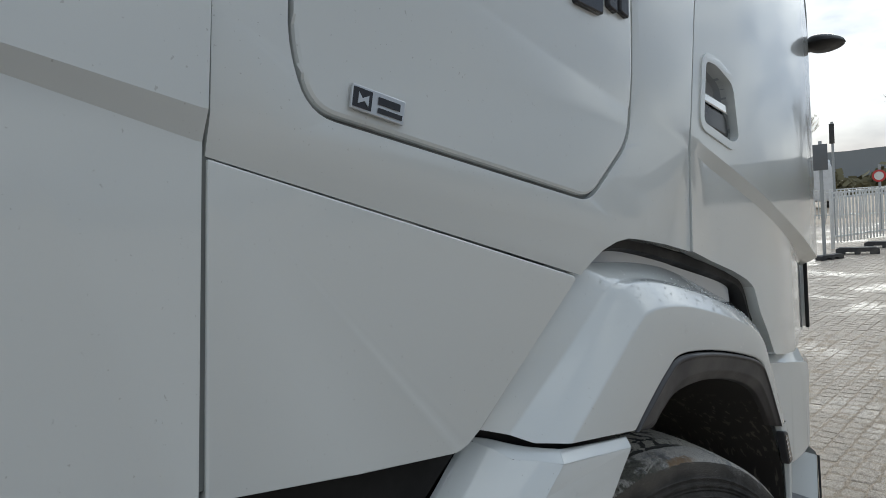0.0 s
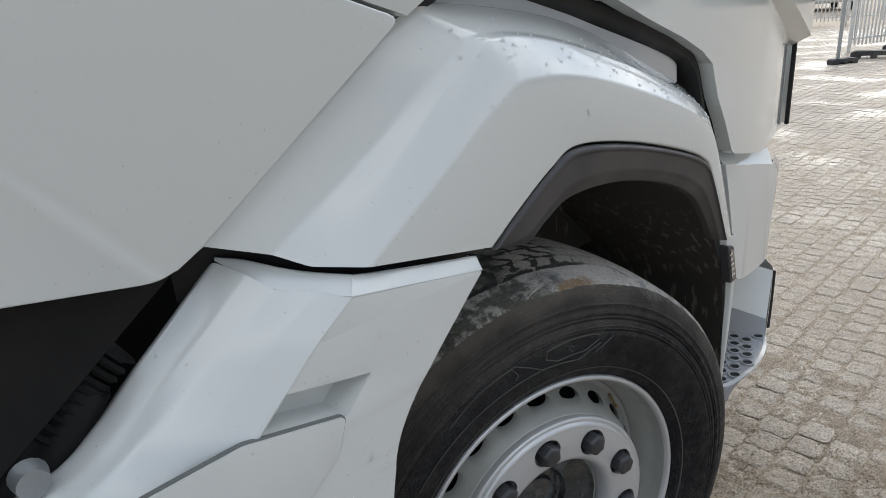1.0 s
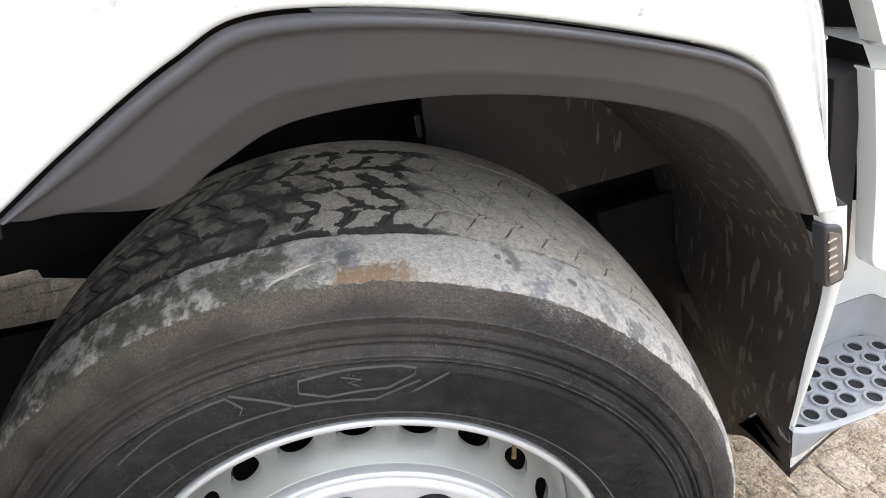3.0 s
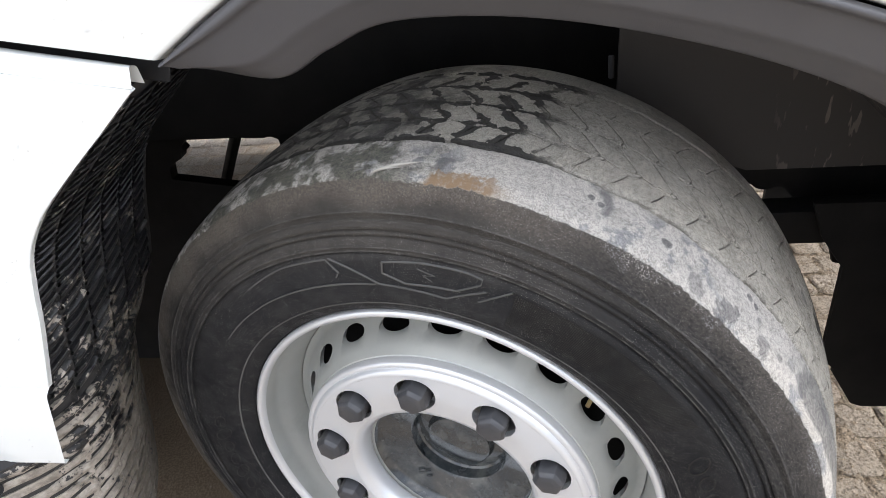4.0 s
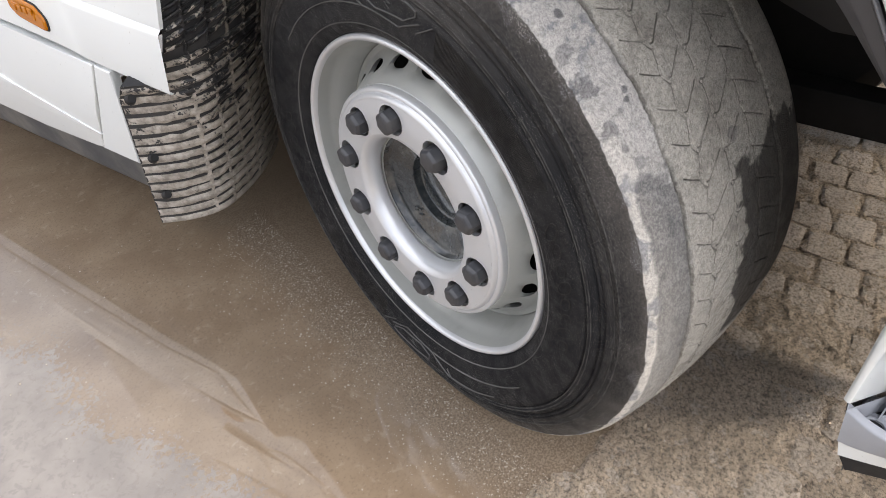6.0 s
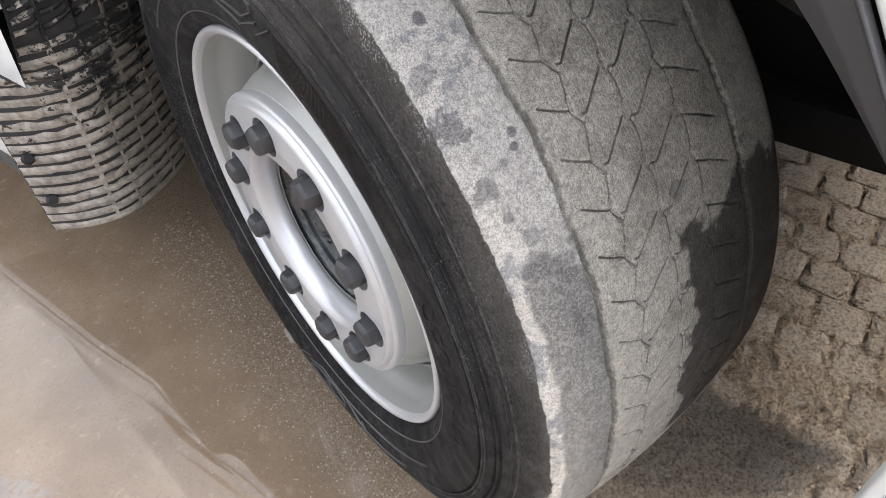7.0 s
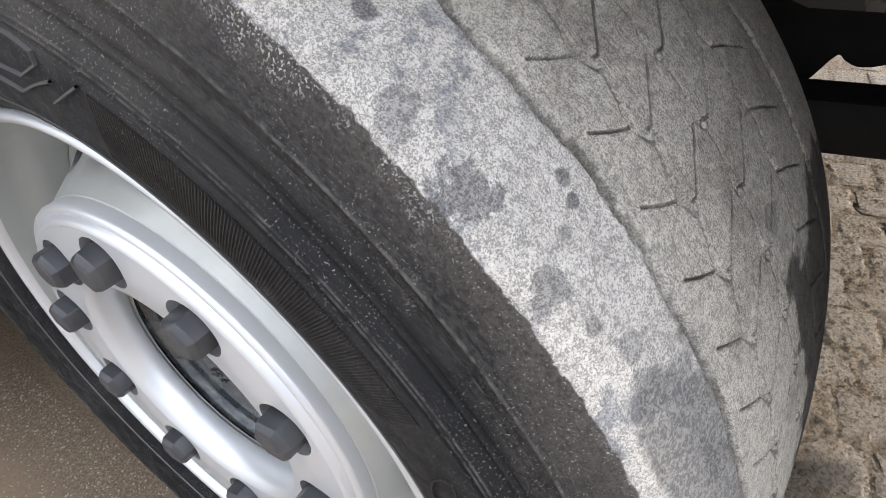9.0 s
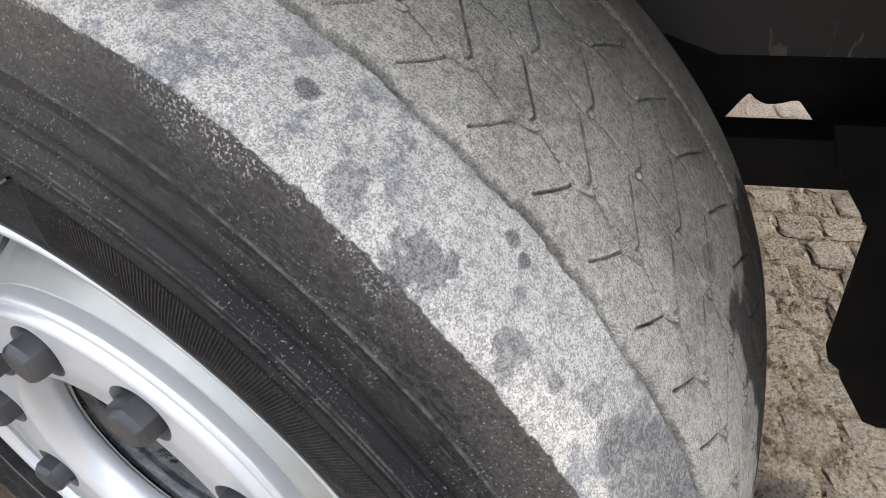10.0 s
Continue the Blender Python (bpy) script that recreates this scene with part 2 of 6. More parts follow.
    ragged = k.math("SUBTRACT", k.noise(75, 4, 0.65), 0.5)

    def spot(at, size, rough=0.5):
        """A stain with an uneven edge round a place on the tyre."""
        node = k.n.new("ShaderNodeVectorMath")
        node.operation = "DISTANCE"
        k.put(node, 0, k.co)
        node.inputs[1].default_value = at
        return k.step(k.math("ADD", node.outputs["Value"], k.math("MULTIPLY", ragged, size * rough * 4)), size * 1.1, size * 0.75)

    for at, size, strength in SPOTS:
        tread = k.mix(k.math("MULTIPLY", spot(at, size, 0.8 if size > 0.007 else 0.35), strength * 0.85), tread, k.mix(grains, (0.05, 0.05, 0.055), (0.12, 0.12, 0.128)))
    low = k.math("ADD", z, k.math("MULTIPLY", edge, 0.16))
    damp = k.math("MULTIPLY", k.math("MULTIPLY", k.step(low, 0.24, 0.222), k.step(low, -0.08, -0.03)), k.step(k.math("ADD", inward, k.math("MULTIPLY", edge, 0.09)), 0.183, 0.19))
    tread = k.mix(k.math("MULTIPLY", damp, 0.92), tread, k.mix(grains, (0.022, 0.021, 0.021), (0.085, 0.078, 0.07)))
    stain = k.math("MULTIPLY", k.math("MULTIPLY", k.step(low, 0.27, 0.25), k.step(inward, 0.09, 0.084)), k.step(k.math("ADD", inward, k.math("MULTIPLY", edge, 0.02)), 0.026, 0.032))
    worm = k.step(k.noise(300, 3, 0.6, warp=1.6), 0.46, 0.56)
    tread = k.mix(k.math("MULTIPLY", stain, 0.8), tread, k.mix(worm, (0.1, 0.1, 0.1), (0.27, 0.26, 0.245)))
    moss = k.math("MULTIPLY", k.step(k.math("ADD", y, k.math("MULTIPLY", edge, 0.2)), 0.05, -0.05), k.math("MULTIPLY", k.step(z, 0.15, 0.3), k.step(k.noise(34, 5, 0.68), 0.4, 0.54)))
    tread = k.mix(k.math("MULTIPLY", k.math("MULTIPLY", moss, k.step(inward, 0.09, 0.08)), 0.9), tread, k.mix(grains, (0.03, 0.032, 0.028), (0.13, 0.128, 0.095)))
    film = k.step(k.noise(55, 5, 0.7), 0.3, 0.6, 0.8, 1.0)
    colour = k.mix(k.math("MULTIPLY", dusted, film), side, tread)
    ochre = k.math("ADD", y, k.math("MULTIPLY", edge, 0.06))
    ochre = k.math("MULTIPLY", k.math("MULTIPLY", k.step(ochre, 0.008, 0.018), k.step(ochre, 0.115, 0.07)), k.math("MULTIPLY", k.step(k.math("ADD", inward, k.math("MULTIPLY", ragged, 0.05)), 0.037, 0.032), k.step(z, 0.3, 0.4)))
    colour = k.mix(k.math("MULTIPLY", k.math("MULTIPLY", ochre, dusted), k.step(k.noise(110, 4, 0.7), 0.3, 0.55, 0.45, 0.95)), colour, (0.27, 0.18, 0.105))
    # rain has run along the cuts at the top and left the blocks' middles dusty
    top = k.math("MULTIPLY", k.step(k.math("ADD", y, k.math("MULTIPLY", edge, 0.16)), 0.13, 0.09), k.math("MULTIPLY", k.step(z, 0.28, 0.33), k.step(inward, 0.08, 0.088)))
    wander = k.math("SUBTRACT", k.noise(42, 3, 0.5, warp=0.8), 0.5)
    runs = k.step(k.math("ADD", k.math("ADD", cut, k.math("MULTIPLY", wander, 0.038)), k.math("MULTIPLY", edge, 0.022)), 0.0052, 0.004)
    # farther back the tread is darkened all over, away from the cuts too
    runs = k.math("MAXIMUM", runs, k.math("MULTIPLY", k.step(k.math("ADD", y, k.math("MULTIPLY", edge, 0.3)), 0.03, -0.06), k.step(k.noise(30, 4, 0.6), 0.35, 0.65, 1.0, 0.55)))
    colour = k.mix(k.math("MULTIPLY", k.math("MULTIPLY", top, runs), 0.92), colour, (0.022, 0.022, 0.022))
    # the cuts and the pockets' rims are coloured darker, painting in their shade
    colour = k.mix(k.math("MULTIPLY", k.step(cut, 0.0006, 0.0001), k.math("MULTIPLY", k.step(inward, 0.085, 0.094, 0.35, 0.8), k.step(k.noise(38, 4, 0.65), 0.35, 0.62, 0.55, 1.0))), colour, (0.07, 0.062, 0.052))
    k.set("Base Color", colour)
    k.set("Roughness", k.step(k.noise(40, 4), 0.3, 0.7, 0.48, 0.75))
    first = k.bump(k.math("ADD", k.noise(800, 3, 0.7), k.math("MULTIPLY", grains, 0.5)), 0.8, 0.0014)
    second = k.bump(k.noise(60, 4), 0.3, 0.003, first)
    k.bump(k.math("MULTIPLY", k.math("ADD", k.noise(420, 4, 0.65, unrolled), k.math("MULTIPLY", k.math("SINE", k.math("MULTIPLY", r, 1500.0)), 0.05)), k.step(r, 0.41, 0.425)), 0.8, 0.003, second)
    return k.m


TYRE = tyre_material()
TORN = plastic_material("torn_rubber", (0.4, 0.385, 0.35), 0.8, 0.5, (0.2, 0.19, 0.17))
RELIEF = plastic_material("dusted_relief", (0.07, 0.069, 0.066), 0.65, 0.8, (0.155, 0.15, 0.142))


def rim_material():
    k = Mat("silver_wheel_paint", (0.5, 0.515, 0.51), 0.36, 0.35)
    worn = k.step(k.noise(14, 6, 0.65), 0.5, 0.75)
    k.set("Base Color", k.mix(k.math("MULTIPLY", worn, 0.4), (0.42, 0.43, 0.41), (0.26, 0.26, 0.235)))
    k.set("Roughness", k.step(k.noise(20, 4), 0.3, 0.7, 0.28, 0.45))
    k.bump(k.noise(500, 2), 0.08, 0.0006)
    return k.m


RIM = rim_material()
RING = Mat("bright_ring_paint", (0.6, 0.61, 0.62), 0.3, 0.45).m


def hub_material():
    """Dark cast hub under a wet film, with beads of water and greasy dirt."""
    k = Mat("dark_hub", (0.03, 0.034, 0.037), 0.16, Coat_Weight=0.7)
    dirt = k.step(k.noise(26, 5, 0.65), 0.45, 0.7)
    k.set("Base Color", k.mix(dirt, (0.022, 0.027, 0.03), (0.07, 0.075, 0.072)))
    k.set("Roughness", k.step(k.noise(40, 4), 0.35, 0.7, 0.08, 0.3))
    k.bump(k.step(k.noise(330, 2), 0.55, 0.66), 0.35, 0.0012)
    return k.m


HUB = hub_material()
BRASS = Mat("brass", (0.6, 0.45, 0.25), 0.35, 1.0).m
AMBER = Mat("amber_lens", (0.4, 0.125, 0.0), 0.2, Coat_Weight=0.15, Specular_IOR_Level=0.3).m
CLEAR = Mat("clear_lens", (0.09, 0.075, 0.065), 0.1, Coat_Weight=0.8).m
GLASS = Mat("tinted_glass", (0.015, 0.017, 0.018), 0.03, Coat_Weight=0.5).m


def paver_material(name, island):
    """Concrete pavers worn rough, with sand in the pores and wet sheen in patches."""
    k = Mat(name, (0.34, 0.31, 0.27), 0.7)
    pick = k.n.new("ShaderNodeNewGeometry").outputs["Random Per Island"] if island else k.n.new("ShaderNodeObjectInfo").outputs["Random"]
    pos = k.n.new("ShaderNodeNewGeometry").outputs["Position"]
    tone = k.mix(pick, (0.46, 0.387, 0.312), (0.52, 0.44, 0.357))
    sand = k.step(k.noise(7, 5, 0.6, pos), 0.35, 0.65)
    tone = k.mix(k.math("MULTIPLY", sand, 0.75), tone, (0.58, 0.482, 0.382))
    tone = k.mix(k.step(k.noise(130, 4, 0.75, pos), 0.34, 0.58), (0.22, 0.182, 0.143), tone)
    tone = k.mix(k.math("MULTIPLY", k.step(k.noise(330, 2, 0.6, pos), 0.62, 0.68), 0.55), tone, (0.62, 0.56, 0.47))
    k.set("Base Color", tone)
    wet = k.step(k.noise(1.1, 5, 0.6, pos), 0.48, 0.66)
    k.set("Roughness", k.math("SUBTRACT", k.step(k.noise(60, 3, 0.6, pos), 0.3, 0.7, 0.62, 0.85), k.math("MULTIPLY", wet, 0.3)))
    first = k.bump(k.noise(150, 7, 0.82, pos), 1.0, 0.011)
    k.bump(k.noise(28, 4, 0.6, pos), 0.6, 0.012, first)
    return k.m


PAVER, PAVERS = paver_material("paver", False), paver_material("pavers_joined", True)


def ground_material():
    """Sand and grit swept over the paving."""
    k = Mat("sandy_ground", (0.3, 0.26, 0.2), 0.85)
    pos = k.n.new("ShaderNodeNewGeometry").outputs["Position"]
    tone = k.mix(k.step(k.noise(9, 5, 0.6, pos), 0.35, 0.65), (0.49, 0.388, 0.285), (0.58, 0.464, 0.348))
    tone = k.mix(k.step(k.noise(150, 4, 0.75, pos), 0.34, 0.58), (0.18, 0.148, 0.114), tone)
    tone = k.mix(k.math("MULTIPLY", k.step(k.noise(380, 2, 0.6, pos), 0.6, 0.66), 0.55), tone, (0.58, 0.51, 0.41))
    k.set("Base Color", tone)
    first = k.bump(k.noise(160, 7, 0.84, pos), 1.0, 0.016)
    k.bump(k.noise(45, 4, 0.6, pos), 0.6, 0.012, first)
    return k.m


GROUND = ground_material()


def puddle_material():
    """Still muddy water, a mirror at low angles; towards its outer side it thins to a film over rough wet paving."""
    k = Mat("muddy_water", (0.2, 0.15, 0.1), 0.02, IOR=1.48, Specular_IOR_Level=0.8)
    pos = k.n.new("ShaderNodeNewGeometry").outputs["Position"]
    x, y, z = k.xyz(pos)
    tone = k.mix(k.step(k.noise(6, 6, 0.6, pos, 0.4), 0.3, 0.7), (0.168, 0.122, 0.082), (0.21, 0.157, 0.108))
    tone = k.mix(k.math("MULTIPLY", k.step(k.noise(150, 4, 0.7, pos), 0.5, 0.66), 0.5), tone, (0.12, 0.09, 0.064))
    tone = k.mix(k.math("MULTIPLY", k.step(k.noise(34, 6, 0.72, pos, 0.6), 0.57, 0.66), 0.35), tone, (0.3, 0.245, 0.185))
    # gravel shows through beside the tyre
    beside = k.step(k.math("ADD", k.math("SUBTRACT", x, k.math("MULTIPLY", y, 0.27)), k.math("MULTIPLY", k.math("SUBTRACT", k.noise(9, 5, 0.65, pos), 0.5), 0.25)), 0.15, 0.05)
    tone = k.mix(k.math("MULTIPLY", beside, 0.5), tone, k.mix(k.step(k.noise(240, 3, 0.6, pos), 0.4, 0.62), (0.095, 0.075, 0.056), (0.24, 0.195, 0.148)))
    shore = k.math("ADD", k.math("MULTIPLY", k.math("SUBTRACT", k.noise(3.2, 4, 0.5, pos), 0.5), 0.35), k.math("MULTIPLY", k.math("SUBTRACT", k.noise(70, 5, 0.72, pos, 0.4), 0.5), 0.3))
    film = k.step(k.math("ADD", x, shore), 0.44, 0.47)
    pits = k.step(k.noise(46, 5, 0.7, pos, 0.5), 0.52, 0.6)
    wet = k.mix(k.step(k.noise(9, 5, 0.6, pos), 0.3, 0.7), (0.165, 0.143, 0.123), (0.215, 0.188, 0.163))
    tone = k.mix(film, tone, k.mix(k.math("MULTIPLY", pits, 0.3), wet, (0.12, 0.103, 0.087)))
    k.set("Base Color", tone)
    k.set("Roughness", k.math("ADD", k.math("MULTIPLY", film, k.step(k.noise(5, 4, 0.6, pos), 0.4, 0.6, 0.02, 0.09)), 0.008))
    k.bump(k.math("MULTIPLY", k.math("ADD", k.noise(90, 5, 0.7, pos), k.math("MULTIPLY", pits, 0.5)), film), 0.22, 0.0025)
    return k.m


PUDDLE = puddle_material()


def sand_material():
    """Coarse grains, each of its own shade."""
    k = Mat("sand_grain", (0.4, 0.32, 0.23), 0.8)
    pick = k.n.new("ShaderNodeNewGeometry").outputs["Random Per Island"]
    tone = k.mix(pick, (0.2, 0.15, 0.102), (0.52, 0.415, 0.3))
    k.set("Base Color", tone)
    return k.m


SAND = sand_material()
GRIT = plastic_material("grit", (0.29, 0.25, 0.2), 0.7, 0.5, (0.25, 0.2, 0.15))
FENCE_WHITE = plastic_material("fence_white", (0.72, 0.72, 0.7), 0.5, 0.25)
GALV = Mat("galvanised_steel", (0.42, 0.44, 0.45), 0.45, 0.7).m
BLOCK = plastic_material("black_block", (0.04, 0.04, 0.042), 0.8, 0.4)
SIGN_BACK = plastic_material("sign_back_grey", (0.14, 0.15, 0.16), 0.6, 0.2)
RED = plastic_material("sign_red", (0.55, 0.05, 0.05), 0.4, 0.1)
BARK = plastic_material("bark", (0.09, 0.075, 0.06), 0.9, 0.3)
HEDGE = plastic_material("hedge_leaf", (0.17, 0.15, 0.08), 0.8, 0.3, (0.2, 0.17, 0.09))
HILL = plastic_material("far_hill", (0.28, 0.3, 0.31), 0.95, 0.3)
VAN = plastic_material("van_white", (0.7, 0.71, 0.72), 0.7, 0.2)
VAN_GREY = plastic_material("van_grey", (0.24, 0.25, 0.26), 0.75, 0.2)

# ---- mesh helpers ----
from mathutils.geometry import tessellate_polygon


def finish(me, mat, smooth=40):
    me.materials.append(mat)
    if smooth:
        me.shade_smooth()
        me.set_sharp_from_angle(angle=radians(smooth))
    return me


def part(name, bm, mat, parent=None, label="", smooth=40):
    """Links a bmesh as one object under a thing or a part."""
    bmesh.ops.recalc_face_normals(bm, faces=bm.faces)
    me = bpy.data.meshes.new(name)
    bm.to_mesh(me)
    bm.free()
    ob = new(name, finish(me, mat, smooth))
    ob.parent = parent
    return tagged(ob, label)


def from_lists(name, verts, faces, mat, parent=None, label="", smooth=40):
    bm = bmesh.new()
    vs = [bm.verts.new(v) for v in verts]
    for f in faces:
        bm.faces.new([vs[i] for i in f])
    return part(name, bm, mat, parent, label, smooth)


def thing(name, label, category, group="", kind="", at=(0, 0, 0)):
    ob = new(name)
    ob.location = at
    ob.empty_display_size = 0.1
    return tagged(ob, label, category, group, kind)


def rounded(points, radius, n=4):
    """The closed outline with its corners rounded; radius is one number or one a corner."""
    out = []
    for i, p in enumerate(points):
        p, a, b = Vector(p), Vector(points[i - 1]), Vector(points[(i + 1) % len(points)])
        r = radius[i] if isinstance(radius, (list, tuple)) else radius
        r = min(r, 0.45 * (a - p).length, 0.45 * (b - p).length)
        if r < 1e-5:
            out.append(tuple(p))
            continue
        s, e = p + (a - p).normalized() * r, p + (b - p).normalized() * r
        for j in range(n + 1):
            u = j / n
            out.append(tuple(s * (1 - u) ** 2 + p * (2 * u * (1 - u)) + e * u * u))
    return out


def spline(points, n):
    """A smooth line of n points through the points given."""
    pts = [np.array(p, float) for p in points]
    pts = [2 * pts[0] - pts[1], *pts, 2 * pts[-1] - pts[-2]]
    out = []
    for k in range(n):
        u = k / (n - 1) * (len(pts) - 3)
        i = min(int(u), len(pts) - 4)
        u -= i
        a, b, c, d = pts[i : i + 4]
        out.append(0.5 * (2 * b + (c - a) * u + (2 * a - 5 * b + 4 * c - d) * u * u + (3 * b - a - 3 * c + d) * u**3))
    return out


def plate(name, outline, mat, parent, surface=lambda y, z: 0.0, thick=0.02, holes=(), cuts=(), edge=0.004, label=""):
    """A panel that faces outwards (+x): its outline in y and z, bent to x = surface(y, z), with thickness, openings and eased edges."""
    bm = bmesh.new()
    if holes:
        loops = [[Vector((0, y, z)) for y, z in loop] for loop in (outline, *holes)]
        vs = [bm.verts.new(p) for loop in loops for p in loop]
        for tri in tessellate_polygon(loops):
            bm.faces.new([vs[i] for i in tri])
    else:
        bm.faces.new([bm.verts.new((0, y, z)) for y, z in outline])
    for axis, at in cuts:
        if axis == "line":
            (y0, z0), (y1, z1) = at
            co, no = (0, y0, z0), (0, z1 - z0, y0 - y1)
        else:
            no = (0, 1, 0) if axis == "y" else (0, 0, 1)
            co = tuple(at * c for c in no)
        bmesh.ops.bisect_plane(bm, geom=bm.verts[:] + bm.edges[:] + bm.faces[:], plane_co=co, plane_no=no)
    grown = bmesh.ops.extrude_face_region(bm, geom=bm.faces[:], use_keep_orig=True)
    front = [v for v in grown["geom"] if isinstance(v, bmesh.types.BMVert)]
    for v in bm.verts:
        v.co.x = -thick
    for v in front:
        v.co.x = 0
    if edge:
        chosen = set(front)
        rim = [e for e in bm.edges if e.verts[0] in chosen and e.verts[1] in chosen and any(any(v not in chosen for v in f.verts) for f in e.link_faces)]
        bmesh.ops.bevel(bm, geom=rim, offset=edge, segments=2, profile=0.5, affect="EDGES", clamp_overlap=True)
    for v in bm.verts:
        v.co.x += surface(v.co.y, v.co.z)
    return part(name, bm, mat, parent, label, 16)


def eased(profile, radius, n=3):
    """An open profile with its inner corners rounded: always the same number of points."""
    out = [np.array(profile[0], float)]
    for a, p, b in zip(profile, profile[1:], profile[2:]):
        a, p, b = (np.array(q, float) for q in (a, p, b))
        r = min(radius, 0.45 * np.linalg.norm(a - p), 0.45 * np.linalg.norm(b - p))
        s, e = p + (a - p) / (np.linalg.norm(a - p) + 1e-9) * r, p + (b - p) / (np.linalg.norm(b - p) + 1e-9) * r
        out += [s * (1 - u) ** 2 + p * (2 * u * (1 - u)) + e * u * u for u in (j / n for j in range(n + 1))]
    return out + [np.array(profile[-1], float)]


def loft(name, rails, n, mat, parent, ease=0.0, label="", closed=False, smooth=50):
    """A skin over rails (each a list of 3D points, station by station), n stations long."""
    lines = [spline(r, n) for r in rails]
    rows = [[line[i] for line in lines] for i in range(n)]
    if ease:
        rows = [eased(r, ease) for r in rows]
    m = len(rows[0])
    verts = [tuple(p) for row in rows for p in row]
    faces = []
    for i in range(n - 1):
        for j in range(m if closed else m - 1):
            k = (j + 1) % m
            faces.append((i * m + j, i * m + k, (i + 1) * m + k, (i + 1) * m + j))
    if closed:
        faces += [tuple(range(m)), tuple((n - 1) * m + j for j in reversed(range(m)))]
    return from_lists(name, verts, faces, mat, parent, label, smooth)


def bar(name, a, b, width, depth, mat, parent=None, ease=0.004, label="", up=(0, 0, 1)):
    """A straight bar of rectangular section from a to b with eased edges."""
    a, b = Vector(a), Vector(b)
    along = (b - a).normalized()
    side = along.cross(Vector(up))
    side = side.normalized() if side.length > 1e-4 else Vector((1, 0, 0))
    top = side.cross(along)
    bm = bmesh.new()
    bmesh.ops.create_cube(bm, size=1)
    if ease:
        for v in bm.verts:
            v.co = Vector((v.co.x * width, v.co.y * (b - a).length, v.co.z * depth))
        bmesh.ops.bevel(bm, geom=bm.edges[:], offset=min(ease, 0.3 * width, 0.3 * depth), segments=2, profile=0.5, affect="EDGES")
    else:
        for v in bm.verts:
            v.co = Vector((v.co.x * width, v.co.y * (b - a).length, v.co.z * depth))
    m = Matrix((side, along, top)).transposed().to_4x4()
    m.translation = (a + b) / 2
    bmesh.ops.transform(bm, matrix=m, verts=bm.verts)
    return part(name, bm, mat, parent, label)


def turned(profile, n, axis="x"):
    """Vertices and faces of a body of revolution about the x axis; profile: (x, radius) pairs."""
    verts, faces, m = [], [], len(profile)
    for i in range(n):
        a = 2 * math.pi * i / n
        verts += [(x, r * math.cos(a), r * math.sin(a)) for x, r in profile]
    for i in range(n):
        k = (i + 1) % n
        faces += [(i * m + j, i * m + j + 1, k * m + j + 1, k * m + j) for j in range(m - 1)]
    return verts, faces


def tube(name, points, radius, mat, parent=None, label="", sides=10, n=0):
    """A round bar or hose along the points."""
    pts = [Vector(p) for p in (spline(points, n) if n else points)]
    verts, faces = [], []
    side = None
    for i, p in enumerate(pts):
        along = (pts[min(i + 1, len(pts) - 1)] - pts[max(i - 1, 0)]).normalized()
        side = along.orthogonal().normalized() if side is None else (side - along * side.dot(along)).normalized()
        other = along.cross(side)
        r = radius(i / (len(pts) - 1)) if callable(radius) else radius
        verts += [tuple(p + (side * math.cos(a) + other * math.sin(a)) * r) for a in (2 * math.pi * j / sides for j in range(sides))]
    for i in range(len(pts) - 1):
        for j in range(sides):
            k = (j + 1) % sides
            faces.append((i * sides + j, i * sides + k, (i + 1) * sides + k, (i + 1) * sides + j))
    faces += [tuple(range(sides)), tuple((len(pts) - 1) * sides + j for j in reversed(range(sides)))]
    return from_lists(name, verts, faces, mat, parent, label)


# ---- the truck: cab side ----
truck = thing("truck", "white tractor truck with grey wheels standing on wet paving", "truck")


def cab_x(y, z):
    """The cab side is flat as far as the door, then draws in towards the front corner."""
    bend = max(0.0, y - 0.45)
    return -0.158 * bend * bend


def fairing_x(y, z):
    """The fairing with its slanting fold: below the fold line the skin steps in."""
    top = 1.65 - 0.266 * (y + 0.923)
    foot = 1.618 - 0.327 * (y + 0.927)
    u = min(1.0, max(0.0, (top - z) / max(0.01, top - foot)))
    return 0.002 - 0.013 * u


SEAM = [(-0.884, 1.95), (-0.906, 1.761), (-0.927, 1.605), (-0.967, 1.26), (-0.975, 1.19)]
fold_cuts = [("y", -1.1), ("y", -1.4), ("y", -1.8)]
plate("side_fairing", [(-0.75, 3.3), *[(y - 0.0015, z) for y, z in SEAM], (-1.6, 1.19), (-2.08, 1.25), (-2.08, 3.3)], WHITE, truck,
      fairing_x, 0.03, cuts=[("line", ((-0.923, 1.65), (-2.3, 2.016))), ("line", ((-0.927, 1.618), (-2.3, 2.0672)))] + fold_cuts, edge=0.006, label="flat white side fairing with a slanting fold")


def crease(y, z):
    """A soft body line that falls across the locker lid towards the door."""
    return -0.004 * min(1.0, max(0.0, (1.735 - 0.313 * y - z) / 0.06))


def band_x(y, z):
    """The lower band of the cab side leans in under the fold."""
    top = 1.65 - 0.2506 * (y + 0.923)
    foot = 1.603 - 0.317 * (y + 0.927)
    u = min(1.0, max(0.0, (top - z) / max(0.012, top - foot)))
    return crease(y, z) - 0.011 * u * min(1.0, max(0.0, (-0.02 - y) / 0.28))


ARCH = [(-0.258, 1.393), (-0.225, 1.413), (-0.19, 1.43), (-0.145, 1.441), (-0.1, 1.4435), (-0.05, 1.436), (0.05, 1.417), (0.157, 1.391)]
